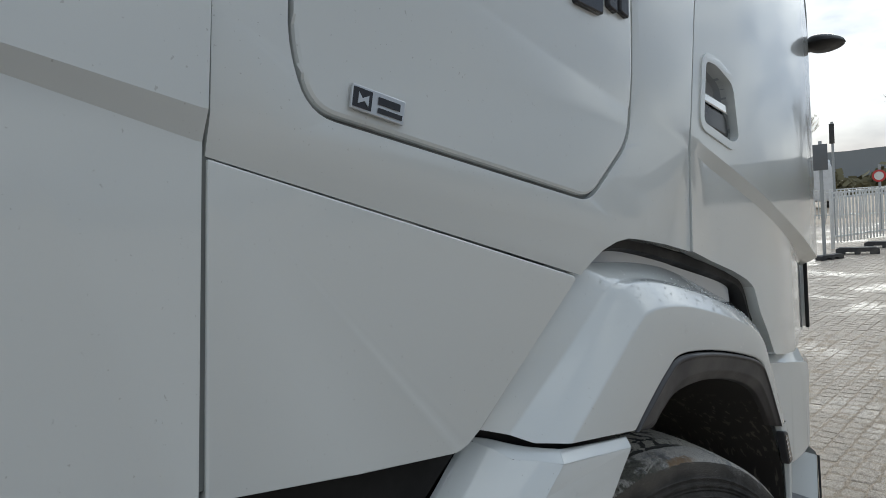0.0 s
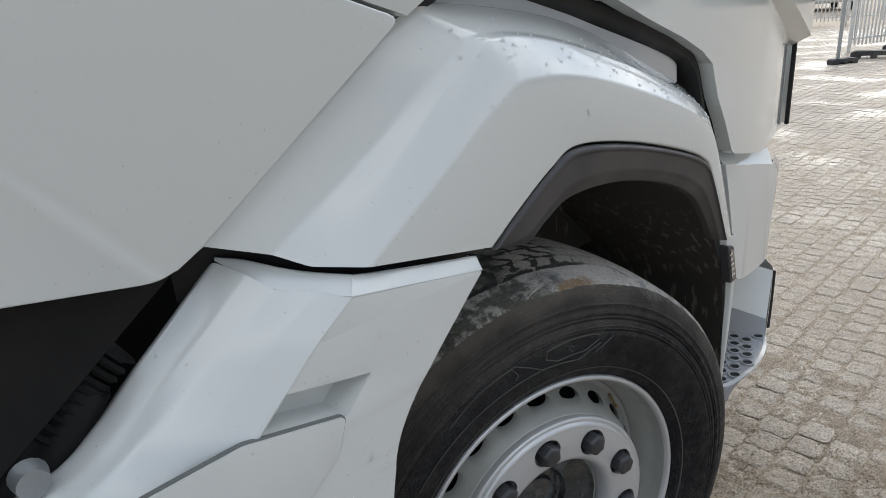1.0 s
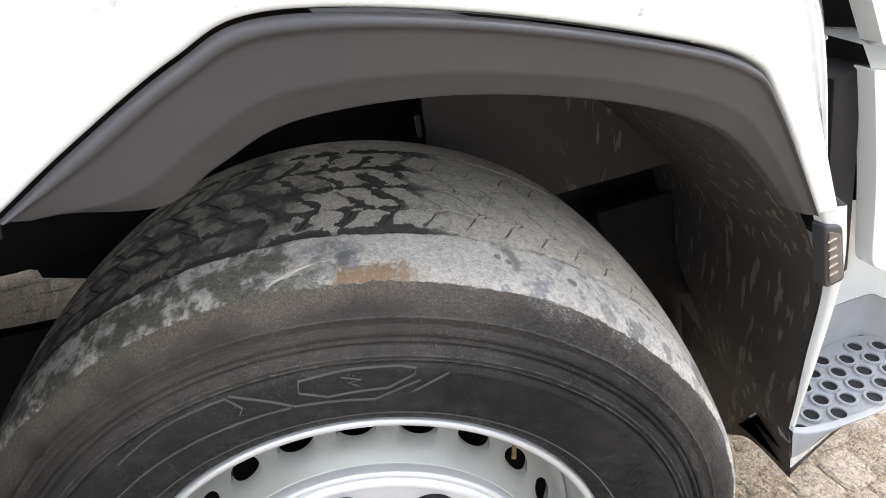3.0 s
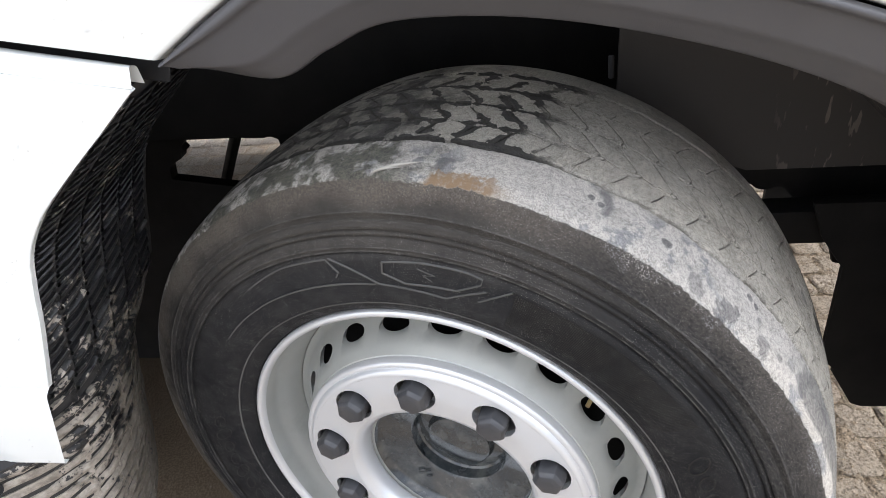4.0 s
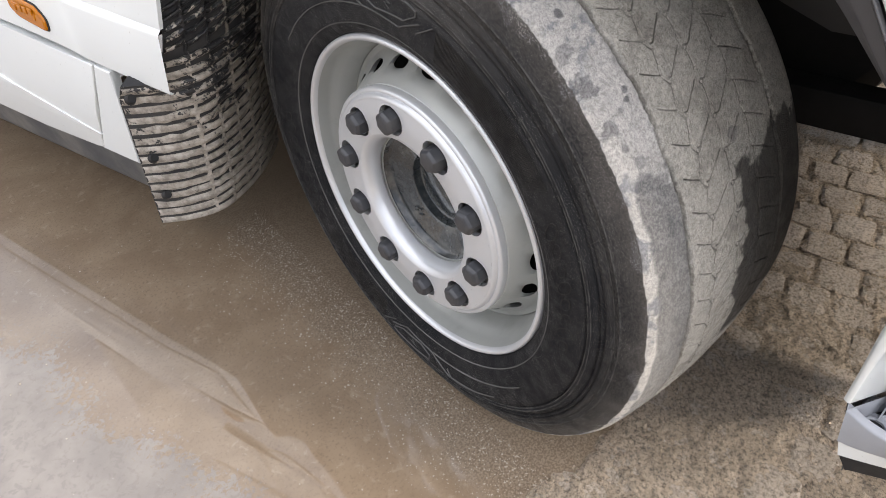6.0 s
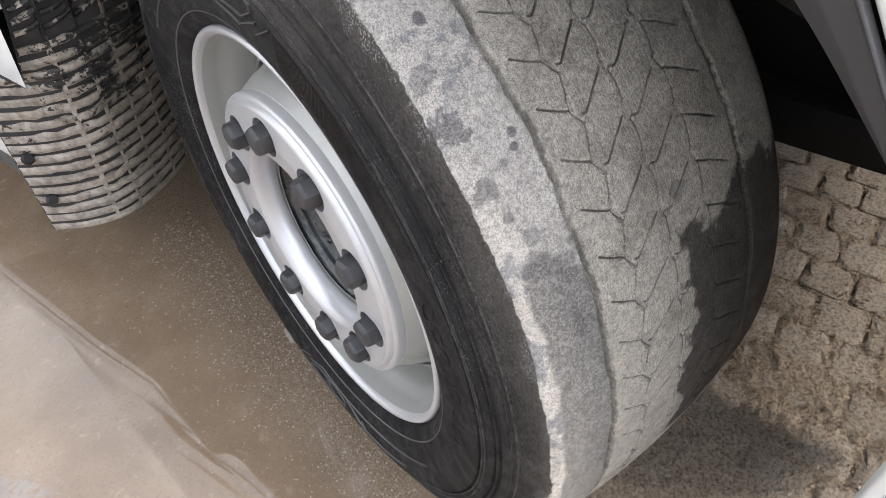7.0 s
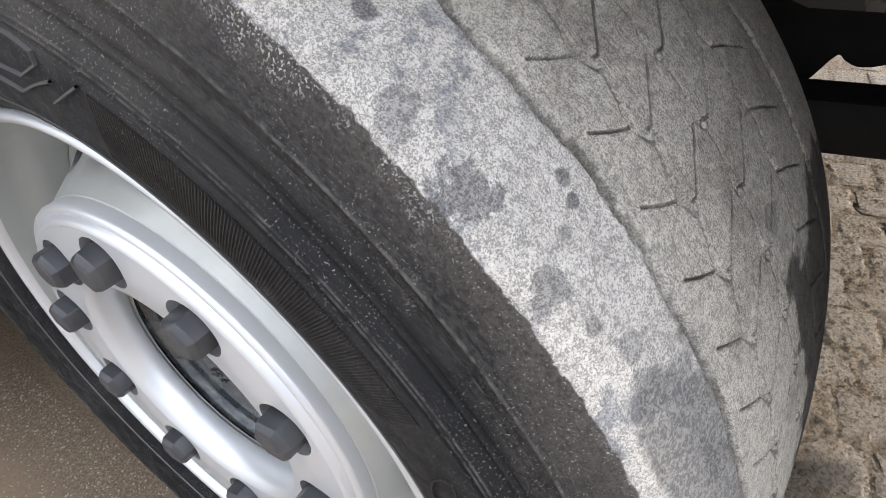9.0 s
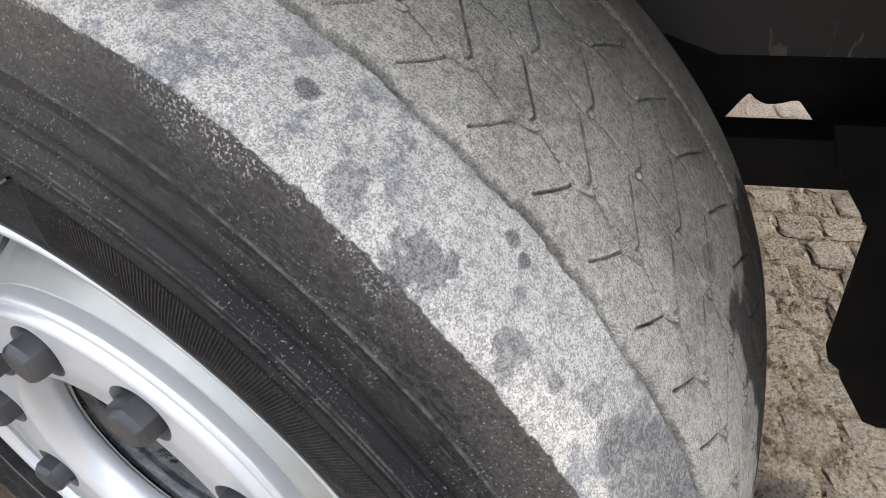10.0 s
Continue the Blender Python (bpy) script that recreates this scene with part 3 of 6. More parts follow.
HATCH = rounded([(-0.77, 2.05), (-0.812, 1.73), (-0.795, 1.657), (-0.228, 1.527), (-0.078, 1.635), (-0.03, 2.05)], [0.01, 0.05, 0.06, 0.035, 0.05, 0.01], 6)


def grown_outline(points, by):
    c = Vector((sum(p[0] for p in points) / len(points), sum(p[1] for p in points) / len(points)))
    out = []
    for i, p in enumerate(points):
        a, b = Vector(points[i - 1]), Vector(points[(i + 1) % len(points)])
        t = (b - a).normalized()
        nrm = Vector((t.y, -t.x))
        if nrm.dot(Vector(p) - c) < 0:
            nrm = -nrm
        out.append(tuple(Vector(p) + nrm * by))
    return out


side_outline = [(-0.735, 3.3), *[(y + 0.0018, z) for y, z in SEAM[:2]], (-0.9235, 1.6035), *ARCH, (0.179, 1.645), (0.237, 1.947), (0.33, 2.4), (0.45, 3.3)]
plate("cab_side", side_outline, WHITE, truck, band_x, 0.03, [grown_outline(HATCH, 0.007)],
      [("line", ((-0.923, 1.65), (-0.113, 1.447)))] + [("y", y) for y in (-0.3, -0.23, -0.16, -0.09, -0.02)] + [("line", ((-0.5, 1.8915 + d), (0.3, 1.6411 + d))) for d in (0.0, -0.06)], 0.003, "white cab side panel with a fold over the wheel arch")
# grey plate behind the lid gap: the recess's shade put into its colour
plate("hatch_gap_shade", grown_outline(HATCH, 0.008), JOINT_SHADE, truck, lambda y, z: -0.016, 0.01, edge=0, label="dark grey plate that paints the shade in the lid gap")
hatch = plate("locker_hatch", HATCH, WHITE, truck, lambda y, z: 0.001 + crease(y, z), 0.02, cuts=[("line", ((-0.5, 1.8915 + d), (0.3, 1.6411 + d))) for d in (0.0, -0.06)], edge=0.006, label="white locker lid with rounded corners")
plate("lower_panel", rounded([(-0.9225, 1.6012), (-0.267, 1.3912), (-0.5575, 1.192), (-0.59, 1.1795), (-0.77, 1.211), (-0.962, 1.247)], [0.004, 0.02, 0.02, 0.03, 0.01, 0.004]),
      WHITE, truck, lambda y, z: -0.012, 0.03, edge=0.0025, label="white lower side panel")
# recessed grey strip that paints the shade inside the panel joint
loft("seam_shade", [[(-0.016, y - 0.012, z) for y, z in SEAM[:4]], [(-0.016, y + 0.014, z) for y, z in SEAM[:4]]], 12, JOINT_SHADE, truck, label="grey strip that paints the shade in the panel joint")
bar("lower_panel_return", (-0.05, -0.905, 1.42), (-0.05, -0.96, 1.19), 0.02, 0.06, WHITE, truck)

# door skin and front corner
fold2 = [(0.19, 1.645), (0.968, 1.369), (1.06, 1.335)]
door_outline = [(0.162, 1.391), (0.184, 1.645), (0.242, 1.947), (0.335, 2.4), (0.36, 2.55), (1.24, 2.13), (1.3, 2.0), (1.3, 1.36), (1.29, 1.01), (1.27, 1.0),
                (1.1, 1.0), (0.97, 0.99), (0.85, 1.01), (0.72, 1.036), (0.697, 1.048), (0.645, 1.118), (0.592, 1.18), (0.55, 1.255), (0.5, 1.283), (0.42, 1.314), (0.3, 1.352)]


def door_x(y, z):
    """Above the slanting fold the skin stands out a little; below it runs to the arch."""
    fold = 1.645 - 0.355 * (y - 0.19)
    u = min(1.0, max(0.0, (fold - z) / 0.03))
    below = 0.016 * u * min(1.0, max(0.0, (y - 0.17) / 0.12))
    above = 0.038 * (1 - u) * min(1.0, max(0.0, (y - 0.7) / 0.6)) ** 1.5
    return cab_x(y, z) - below + above


VENT = rounded([(0.272, 1.82), (0.33, 1.815), (0.425, 1.775), (0.447, 1.64), (0.405, 1.628), (0.243, 1.675)], [0.02, 0.02, 0.03, 0.02, 0.02, 0.02], 5)
door = plate("door", door_outline, WHITE, truck, door_x, 0.03, [VENT], [("y", y) for y in np.arange(0.22, 1.3, 0.05)] + [("line", ((0.19, 1.645 + d), (1.19, 1.29 + d))) for d in (0.0, -0.03)], 0.003,
             "white cab door and front corner skin, reflecting the yard")
plate("handle_surround", grown_outline(VENT, 0.016), WHITE, door, lambda y, z: cab_x(y, z) + 0.004, 0.02, [grown_outline(VENT, -0.004)], (), 0.004)
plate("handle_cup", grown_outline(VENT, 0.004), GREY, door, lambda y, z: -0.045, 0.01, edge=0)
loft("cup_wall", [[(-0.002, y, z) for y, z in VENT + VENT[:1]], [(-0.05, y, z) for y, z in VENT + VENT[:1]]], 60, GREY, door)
plate("door_handle", rounded([(0.25, 1.735), (0.41, 1.70), (0.425, 1.645), (0.245, 1.685)], 0.012), LETTER, door, lambda y, z: -0.012, 0.02, edge=0.006, label="dark glossy door handle")
plate("handle_lip", rounded([(0.252, 1.755), (0.418, 1.722), (0.417, 1.7), (0.25, 1.735)], 0.006), CHROME, door, lambda y, z: -0.008, 0.015, edge=0.003, label="bright handle lip")
plate("side_window", rounded([(1.235, 2.14), (0.37, 2.56), (0.42, 3.0), (1.1, 3.0)], 0.03), GLASS, door, lambda y, z: cab_x(y, z) - 0.012, 0.01, cuts=[("y", y) for y in np.arange(0.4, 1.25, 0.1)], edge=0, label="dark tinted side window")
plate("window_surround", [(1.3, 2.0), (1.24, 2.13), (0.36, 2.55), (0.335, 2.4), (0.3, 2.42), (0.45, 3.3), (1.1, 3.3)], WHITE, truck, lambda y, z: cab_x(y, z) - 0.02, 0.03, [rounded([(1.23, 2.14), (0.385, 2.56), (0.43, 2.98), (1.09, 2.98)], 0.03)],
      [("y", y) for y in np.arange(0.4, 1.3, 0.1)], 0.0)
# the front of the cab turns in behind the corner
front_line = [(-0.114, 1.3), (-0.15, 1.37), (-0.23, 1.45), (-0.4, 1.53), (-0.8, 1.58), (-1.25, 1.59)]
loft("cab_front", [[(x, y, 0.99) for x, y in front_line], [(x, y, 1.34) for x, y in front_line], [(x + 0.038, y, 1.4) for x, y in front_line], [(x + 0.038, y, 2.1) for x, y in front_line], [(x, y - 0.12, 3.3) for x, y in front_line]], 24, WHITE, truck, label="white cab front with rounded corner")
bar("corner_seam", (-0.1165, 1.3, 1.0), (-0.1165, 1.3, 1.35), 0.012, 0.012, BLACK, truck)
loft("cab_roof", [[(0.0, y, 3.3) for y in (-2.08, -0.7, 0.6, 1.2)], [(-1.2, y, 3.36) for y in (-2.08, -0.7, 0.6, 1.3)], [(-2.4, y, 3.3) for y in (-2.08, -0.7, 0.6, 1.2)]], 12, WHITE, truck)
bm = bmesh.new()
bmesh.ops.create_uvsphere(bm, u_segments=16, v_segments=10, radius=1)
for v in bm.verts:
    v.co = Vector((v.co.x * 0.06, v.co.y * 0.1, v.co.z * 0.033 * (0.8 if v.co.z < 0 else 1.0) * (1 - 0.3 * v.co.x)))
    v.co += Vector((-0.05, 1.4, 1.998))
mirror = part("mirror_housing", bm, BLACK, truck, "small black mirror camera on a stub")
tube("mirror_stub", [(-0.2, 1.36, 2.0), (-0.14, 1.38, 2.0), (-0.06, 1.4, 2.0)], 0.024, BLACK, mirror, n=8)

# badge and raised emblem on the locker lid: plain shapes
plate("badge", rounded([(-0.744, 1.66), (-0.737, 1.69), (-0.654, 1.671), (-0.662, 1.64)], 0.002, 2), BADGE, hatch, lambda y, z: 0.004, 0.004, edge=0.001, label="small silver badge with a black square")
plate("badge_square", [(-0.7415, 1.6625), (-0.736, 1.686), (-0.7085, 1.6795), (-0.7145, 1.656)], LETTER, hatch, lambda y, z: 0.0052, 0.002, edge=0)
plate("badge_arrow", [(-0.7345, 1.665), (-0.7305, 1.6795), (-0.7265, 1.6715), (-0.7155, 1.6745), (-0.719, 1.6605), (-0.7235, 1.668)], BADGE, hatch, lambda y, z: 0.0062, 0.001, edge=0)
for i, (w, h, y0, z0) in enumerate(((0.034, 0.009, -0.701, 1.6655), (0.038, 0.006, -0.7035, 1.655))):
    plate("badge_bar", [(y0, z0), (y0 + 0.002, z0 + h), (y0 + w + 0.002, z0 + h - w * 0.235), (y0 + w, z0 - w * 0.235)], LETTER, hatch, lambda y, z: 0.0055, 0.001, edge=0)
for y0, y1, z0 in ((-0.25, -0.165, 1.862), (-0.145, -0.115, 1.872), (-0.105, -0.075, 1.868)):
    plate("emblem_bar", rounded([(y0, z0), (y0 + 0.006, z0 + 0.06), (y1 + 0.006, z0 + 0.05), (y1, z0 - 0.01)], 0.006, 3), LETTER, hatch, lambda y, z: 0.011, 0.011, edge=0.003, label="raised dark emblem shape")

# ---- front wheel arch ----


def arch_x(y):
    return 0.036 - 0.12 * max(0.0, y - 0.2) ** 2


A = [(-0.549, 1.2), (-0.4, 1.285), (-0.243, 1.387), (-0.16, 1.405), (0.1, 1.365), (0.36, 1.27), (0.52, 1.2), (0.6, 1.1), (0.662, 0.868)]
CROWN = [(-0.44, 1.149), (-0.307, 1.24), (-0.186, 1.328), (-0.112, 1.357), (0.026, 1.338), (0.269, 1.267), (0.47, 1.188), (0.565, 1.1), (0.652, 0.866)]
RIDGE = [(-0.388, 1.139), (-0.282, 1.206), (-0.167, 1.279), (-0.095, 1.305), (0.06, 1.286), (0.304, 1.213), (0.45, 1.15), (0.52, 1.07), (0.64, 0.866)]
LOWER = [(-0.187, 1.101), (-0.132, 1.136), (-0.057, 1.178), (0.006, 1.198), (0.143, 1.178), (0.315, 1.133), (0.44, 1.088), (0.493, 1.035), (0.6, 0.874)]
fender = loft("wheel_arch", [
    [(-0.065, y - (0.03 if i < 3 else 0.0), z + (0.025 if i < 3 else -0.01)) for i, (y, z) in enumerate(A)],
    [(-0.05 if i in (3, 4, 5, 6) else -0.034, y, z) for i, (y, z) in enumerate(A)],
    [(-0.022 + 0.01 * (i > 1), y * 0.72 + a[0] * 0.28, z * 0.72 + a[1] * 0.28 - (0.006 if i else -0.004)) for i, ((y, z), a) in enumerate(zip(CROWN, A))],
    [(arch_x(y) - 0.034, y, z) for y, z in CROWN],
    [(arch_x(y), y, z) for y, z in RIDGE],
    [(arch_x(y) + 0.001, y, z) for y, z in LOWER],
    [(arch_x(y) - 0.02, y, z - 0.004) for y, z in LOWER]], 90, WHITE, truck, 0.005, "white moulded wheel arch with water drops")
drop_rng = random.Random(8)


def rain_drops(ob, count, weight, keep, big):
    """Beads of rain on a panel, a few of them drawn out by running down."""
    bm = bmesh.new()
    faces = list(ob.data.polygons)
    for p in drop_rng.choices(faces, [f.area * weight(f) for f in faces], k=count):
        co = [ob.data.vertices[i].co for i in p.vertices]
        share = [drop_rng.random() ** 2 + 0.01 for _ in co]
        spot = sum((c * w for c, w in zip(co, share)), Vector()) / sum(share)
        nrm = p.normal if p.normal.x + p.normal.z > 0 else -p.normal
        size = 0.0008 + big * drop_rng.random() ** 3
        if not keep(spot):
            continue
        side = nrm.cross(Vector((0, 0, 1))).normalized()
        m = Matrix((side, side.cross(nrm), nrm)).transposed().to_4x4()
        m.translation = spot
        run = 1.0 + (1.1 * drop_rng.random() ** 2 if abs(nrm.z) < 0.5 else 0.0)
        rings = []
        for r, h in ((1.0, -0.05), (0.86, 0.42), (0.45, 0.7)):
            rings.append([bm.verts.new(m @ Vector((size * r * math.cos(t), size * r * run * math.sin(t), size * h))) for t in (math.pi / 4 * k for k in range(8))])
        for q, w in zip(rings, rings[1:]):
            for k in range(8):
                bm.faces.new((q[k], q[(k + 1) % 8], w[(k + 1) % 8], w[k]))
        bm.faces.new(rings[-1])
    tagged(part("water_drops", bm, DROP, ob, "scattered clear rain drops", 60), kind="stuff")


rain_drops(fender, 620, lambda f: 7.0 if abs(f.normal.z) > 0.45 and f.center.y > -0.2 else 0.6, lambda c: c.x > -0.03, 0.0023)
INNER = [(-0.16, 1.087), (-0.091, 1.071), (-0.045, 1.092), (0.02, 1.113), (0.148, 1.106), (0.3, 1.069), (0.428, 1.015), (0.5, 0.955), (0.575, 0.875)]


def between(u, out):
    """A rail of the trim a share u of the way from its outer to its inner edge."""
    return [(arch_x(y) + out, (1 - u) * y + u * v, (1 - u) * z + u * w - 0.004 * (1 - u)) for (y, z), (v, w) in zip(LOWER, INNER)]


trim = loft("arch_trim", [between(0.0, -0.003), between(0.05, 0.003), between(0.12, 0.004), between(0.17, -0.001), between(0.64, -0.006), between(0.74, -0.011), between(0.97, -0.02), between(1.0, -0.034)], 90, TRIM, truck, 0.003, "dark grey plastic arch trim with a beaded edge", smooth=30)
# the vertical wall behind the arch and the black seal over it
WALL = [(-0.24, 1.385), (-0.17, 1.412), (-0.06, 1.42), (0.18, 1.355), (0.447, 1.276), (0.47, 1.235)]
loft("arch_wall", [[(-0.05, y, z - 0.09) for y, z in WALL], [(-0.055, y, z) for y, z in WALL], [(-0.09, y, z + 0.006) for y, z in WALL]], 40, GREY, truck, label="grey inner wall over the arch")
SEAL = [(-0.3, 1.36), (-0.2, 1.4), (-0.09, 1.425), (0.16, 1.37), (0.42, 1.295), (0.52, 1.25), (0.57, 1.16), (0.62, 1.0)]
loft("arch_seal", [[(-0.04, y, z + 0.02) for y, z in SEAL], [(-0.04, y - 0.004, z) for y, z in SEAL], [(-0.12, y - 0.03, z - 0.03) for y, z in SEAL], [(-0.2, y - 0.03, z - 0.03) for y, z in SEAL]], 50, BLACK, truck, label="black rubber seal in the cab's arch")
loft("arch_back_wall", [[(-0.13, y, z) for y, z in ((-0.62, 1.5), (0.1, 1.5), (0.66, 1.3))], [(-0.13, y, z) for y, z in ((-0.62, 1.2), (0.1, 1.2), (0.66, 0.9))]], 8, CHASSIS, truck)

# wheel well: the liner sweeps over the tyre; its front face is splashed
WELL = [(0.1, 1.135), (0.18, 1.128), (0.3, 1.092), (0.43, 1.03), (0.54, 0.94), (0.63, 0.82), (0.678, 0.7), (0.684, 0.56), (0.69, 0.45), (0.728, 0.32)]


def well_rail(x):
    """The liner's line at a depth: low down it sweeps forward as it runs inwards, and ends sooner."""
    return [(max(x, (-0.62, -0.62, -0.62, -0.62, -0.62, -0.62, -0.62, -0.6, -0.55, -0.5)[i]), y + 0.34 * max(0.0, -0.02 - x) * min(1.0, max(0.0, (0.9 - z) / 0.25)), z) for i, (y, z) in enumerate(WELL)]


loft("wheel_arch_liner", [well_rail(x) for x in (-0.012, -0.2, -0.34, -0.62)], 60, LINER, truck, label="black arch liner with dried mud splashes")
loft("liner_foot", [[(-0.015, 0.7285, 0.325), (-0.15, 0.7725, 0.325), (-0.3, 0.8235, 0.325), (-0.49, 0.888, 0.325)], [(-0.015, 0.733, 0.295), (-0.15, 0.786, 0.235), (-0.3, 0.868, 0.085), (-0.49, 0.94, 0.06)]], 24, LINER, truck, label="black foot of the arch liner")
plate("inner_liner", [(0.275, 1.13), (0.28, 0.84), (0.34, 0.78), (0.5, 0.72), (0.8, 0.72), (0.8, 1.13)], LINER, truck, lambda y, z: -0.45, 0.008, edge=0, label="brown-black inner wall of the wheel arch")
# added plate: hides the bumper's inside, keeps front light out of the well
bar("front_light_block", (-0.2, 1.0, 0.8), (-2.3, 1.0, 0.8), 0.03, 0.96, CHASSIS, truck)
tube("cable_clip", [(-0.455, 0.268, 0.925), (-0.455, 0.27, 0.89)], 0.0045, TRIM, truck)
leg = loft("arch_leg", [
    [(-0.006, 0.614, 0.872), (-0.006, 0.65, 0.79), (-0.006, 0.676, 0.72), (-0.006, 0.678, 0.6), (-0.006, 0.682, 0.515), (-0.007, 0.6845, 0.454)],
    [(0.009, 0.617, 0.872), (0.009, 0.653, 0.79), (0.006, 0.678, 0.72), (0.004, 0.68, 0.6), (0.001, 0.684, 0.515), (-0.003, 0.687, 0.454)],
    [(0.012, 0.656, 0.866), (0.012, 0.678, 0.79), (0.009, 0.69, 0.72), (0.006, 0.69, 0.6), (0.001, 0.69, 0.515), (-0.002, 0.692, 0.454)],
    [(-0.06, 0.68, 0.866), (-0.06, 0.705, 0.79), (-0.062, 0.72, 0.72), (-0.065, 0.728, 0.6), (-0.068, 0.735, 0.515), (-0.07, 0.74, 0.44)]], 40, WHITE, truck, 0.004, "white front leg of the arch")
LAMP_OUT = [(0.62, 0.848), (0.652, 0.84), (0.684, 0.748), (0.651, 0.744)]
lamp = plate("front_marker_lamp", rounded(LAMP_OUT, 0.008), TRIM, truck, lambda y, z: 0.0155, 0.02, edge=0.003, label="clear side marker lamp with a grey bezel")
plate("lens", rounded([(0.627, 0.838), (0.649, 0.832), (0.676, 0.755), (0.653, 0.752)], 0.005), CLEAR, lamp, lambda y, z: 0.0175, 0.006, edge=0.0015, label="smoked clear lens")
for i in range(5):
    z = 0.77 + 0.014 * i
    y = 0.6725 - (z - 0.755) * 0.35
    bar("reflector", (0.0178, y - 0.02, z - 0.002), (0.0178, y - 0.006, z), 0.001, 0.003, CHROME, lamp, 0)

# ---- mudguard behind the wheel, with its skirt ----


def guard_x(y, z):
    """The guard's outer skin: leaning out towards its foot and towards the back."""
    return 0.0405 + 0.0455 * min(1.0, max(0.0, (1.05 - z) / 0.45)) * min(1.0, max(0.45, 0.45 + (-0.45 - y) / 0.25 * 0.55))


guard_outline = [(-0.419, 1.1165), (-0.32, 1.098), (-0.218, 1.079), (-0.2155, 1.0765), (-0.2235, 1.07), (-0.258, 1.04), (-0.306, 0.999), (-0.352, 0.956), (-0.382, 0.914), (-0.397, 0.87), (-0.41, 0.82), (-0.438, 0.715), (-0.425, 0.733),
                 (-0.64, 0.752), (-1.02, 0.782), (-1.9, 0.82), (-1.9, 1.0), (-1.0, 1.0), (-0.80, 0.985), (-0.63, 0.965), (-0.556, 1.0135), (-0.513, 1.0455), (-0.471, 1.082)]
guard_outline[11:13] = [(-0.437, 0.733)]
guard_outline[3:12] = [(float(q[0]), float(q[1])) for q in spline(guard_outline[3:12], 40)]
POCKET = [(-0.4085, 1.0185), (-0.448, 0.9835), (-0.551, 1.012), (-0.5135, 1.0415)]
guard = plate("mudguard", guard_outline, WHITE, truck, guard_x, 0.008, [POCKET], [("y", y) for y in (-0.5, -0.6, -0.7, -0.8, -1.1)] + [("z", z) for z in (0.8, 0.9, 1.0)], 0.004, "white mudguard behind the wheel")
loft("guard_pocket", [[(guard_x(y, z), y, z) for y, z in POCKET + POCKET[:1]], [(guard_x(y, z) - 0.04, 0.9 * y - 0.05, 0.9 * z + 0.102) for y, z in POCKET + POCKET[:1]]], 5, WHITE, guard, smooth=0)
plate("pocket_floor", [(0.9 * y - 0.05, 0.9 * z + 0.102) for y, z in POCKET], WHITE, guard, lambda y, z: guard_x(y, z) - 0.039, 0.004, edge=0)
lid = rounded([(-0.4515, 0.9855), (-0.468, 0.946), (-0.607, 0.856), (-0.645, 0.858), (-0.76, 0.955), (-0.72, 1.012), (-0.65, 1.014), (-0.57, 1.0145)], [0.008, 0.012, 0.02, 0.02, 0.02, 0.02, 0.02, 0.005], 4)
# grey outline round the lid, its edge shading put in as colour
plate("guard_seam", grown_outline(lid, 0.0024), JOINT_SHADE, guard, lambda y, z: guard_x(y, z) + 0.0008, 0.004, cuts=[("y", -0.55), ("y", -0.65)], edge=0)
plate("guard_lid", lid, WHITE, guard, lambda y, z: guard_x(y, z) + 0.0032, 0.004, cuts=[("y", -0.5), ("y", -0.6), ("y", -0.7)], edge=0.003, label="white clip-on cover plate")
# the sloping back of the guard, in two facets
FACE = [(0.0415, -0.4195, 1.1165), (0.0415, -0.471, 1.081), (0.0415, -0.513, 1.045), (0.042, -0.556, 1.013), (0.05, -0.63, 0.965), (0.062, -0.8, 0.985), (0.062, -1.0, 1.0)]
MID = [(-0.012, -0.48, 1.1325), (-0.012, -0.542, 1.094), (-0.012, -0.59, 1.062), (-0.012, -0.64, 1.036), (-0.006, -0.704, 1.008), (0.01, -0.82, 1.0), (0.01, -1.0, 1.01)]
BACK = [(-0.07, -0.514, 1.1625), (-0.07, -0.572, 1.114), (-0.07, -0.618, 1.077), (-0.07, -0.664, 1.038), (-0.06, -0.72, 1.0135), (-0.05, -0.83, 1.012), (-0.05, -1.0, 1.02)]
loft("guard_back", [FACE, [tuple(0.5 * (p + q) + o for p, q, o in zip(a, b, (0.003, 0, 0.002))) for a, b in zip(FACE, MID)], MID,
                    [tuple(0.5 * (p + q) + o for p, q, o in zip(a, b, (0.004, 0, 0.003))) for a, b in zip(MID, BACK)], BACK, [(x - 0.02, y - 0.002, z - 0.012) for x, y, z in BACK]], 60, WHITE, guard, 0.006, smooth=60)
rain_drops(guard, 110, lambda f: 1.0 if f.normal.x > 0.7 and f.center.z > 0.85 else 0.0, lambda c: c.y > -0.7 and c.z > 0.85, 0.0026)
# its top edge is chamfered from a shoulder line up to the joint under the arch
SHOULDER = [(0.0405, -0.2145, 1.0787), (0.0408, -0.32, 1.0985), (0.0412, -0.41, 1.1152), (0.0395, -0.4225, 1.118), (0.012, -0.4535, 1.1255), (-0.012, -0.48, 1.1335), (-0.045, -0.5, 1.15), (-0.07, -0.5125, 1.1635)]
EDGE = [(0.031, -0.2155, 1.0965), (0.0285, -0.31, 1.114), (0.0255, -0.393, 1.1305), (0.019, -0.407, 1.1335), (-0.004, -0.436, 1.1405), (-0.024, -0.4586, 1.148), (-0.052, -0.489, 1.1615), (-0.072, -0.5105, 1.1665)]
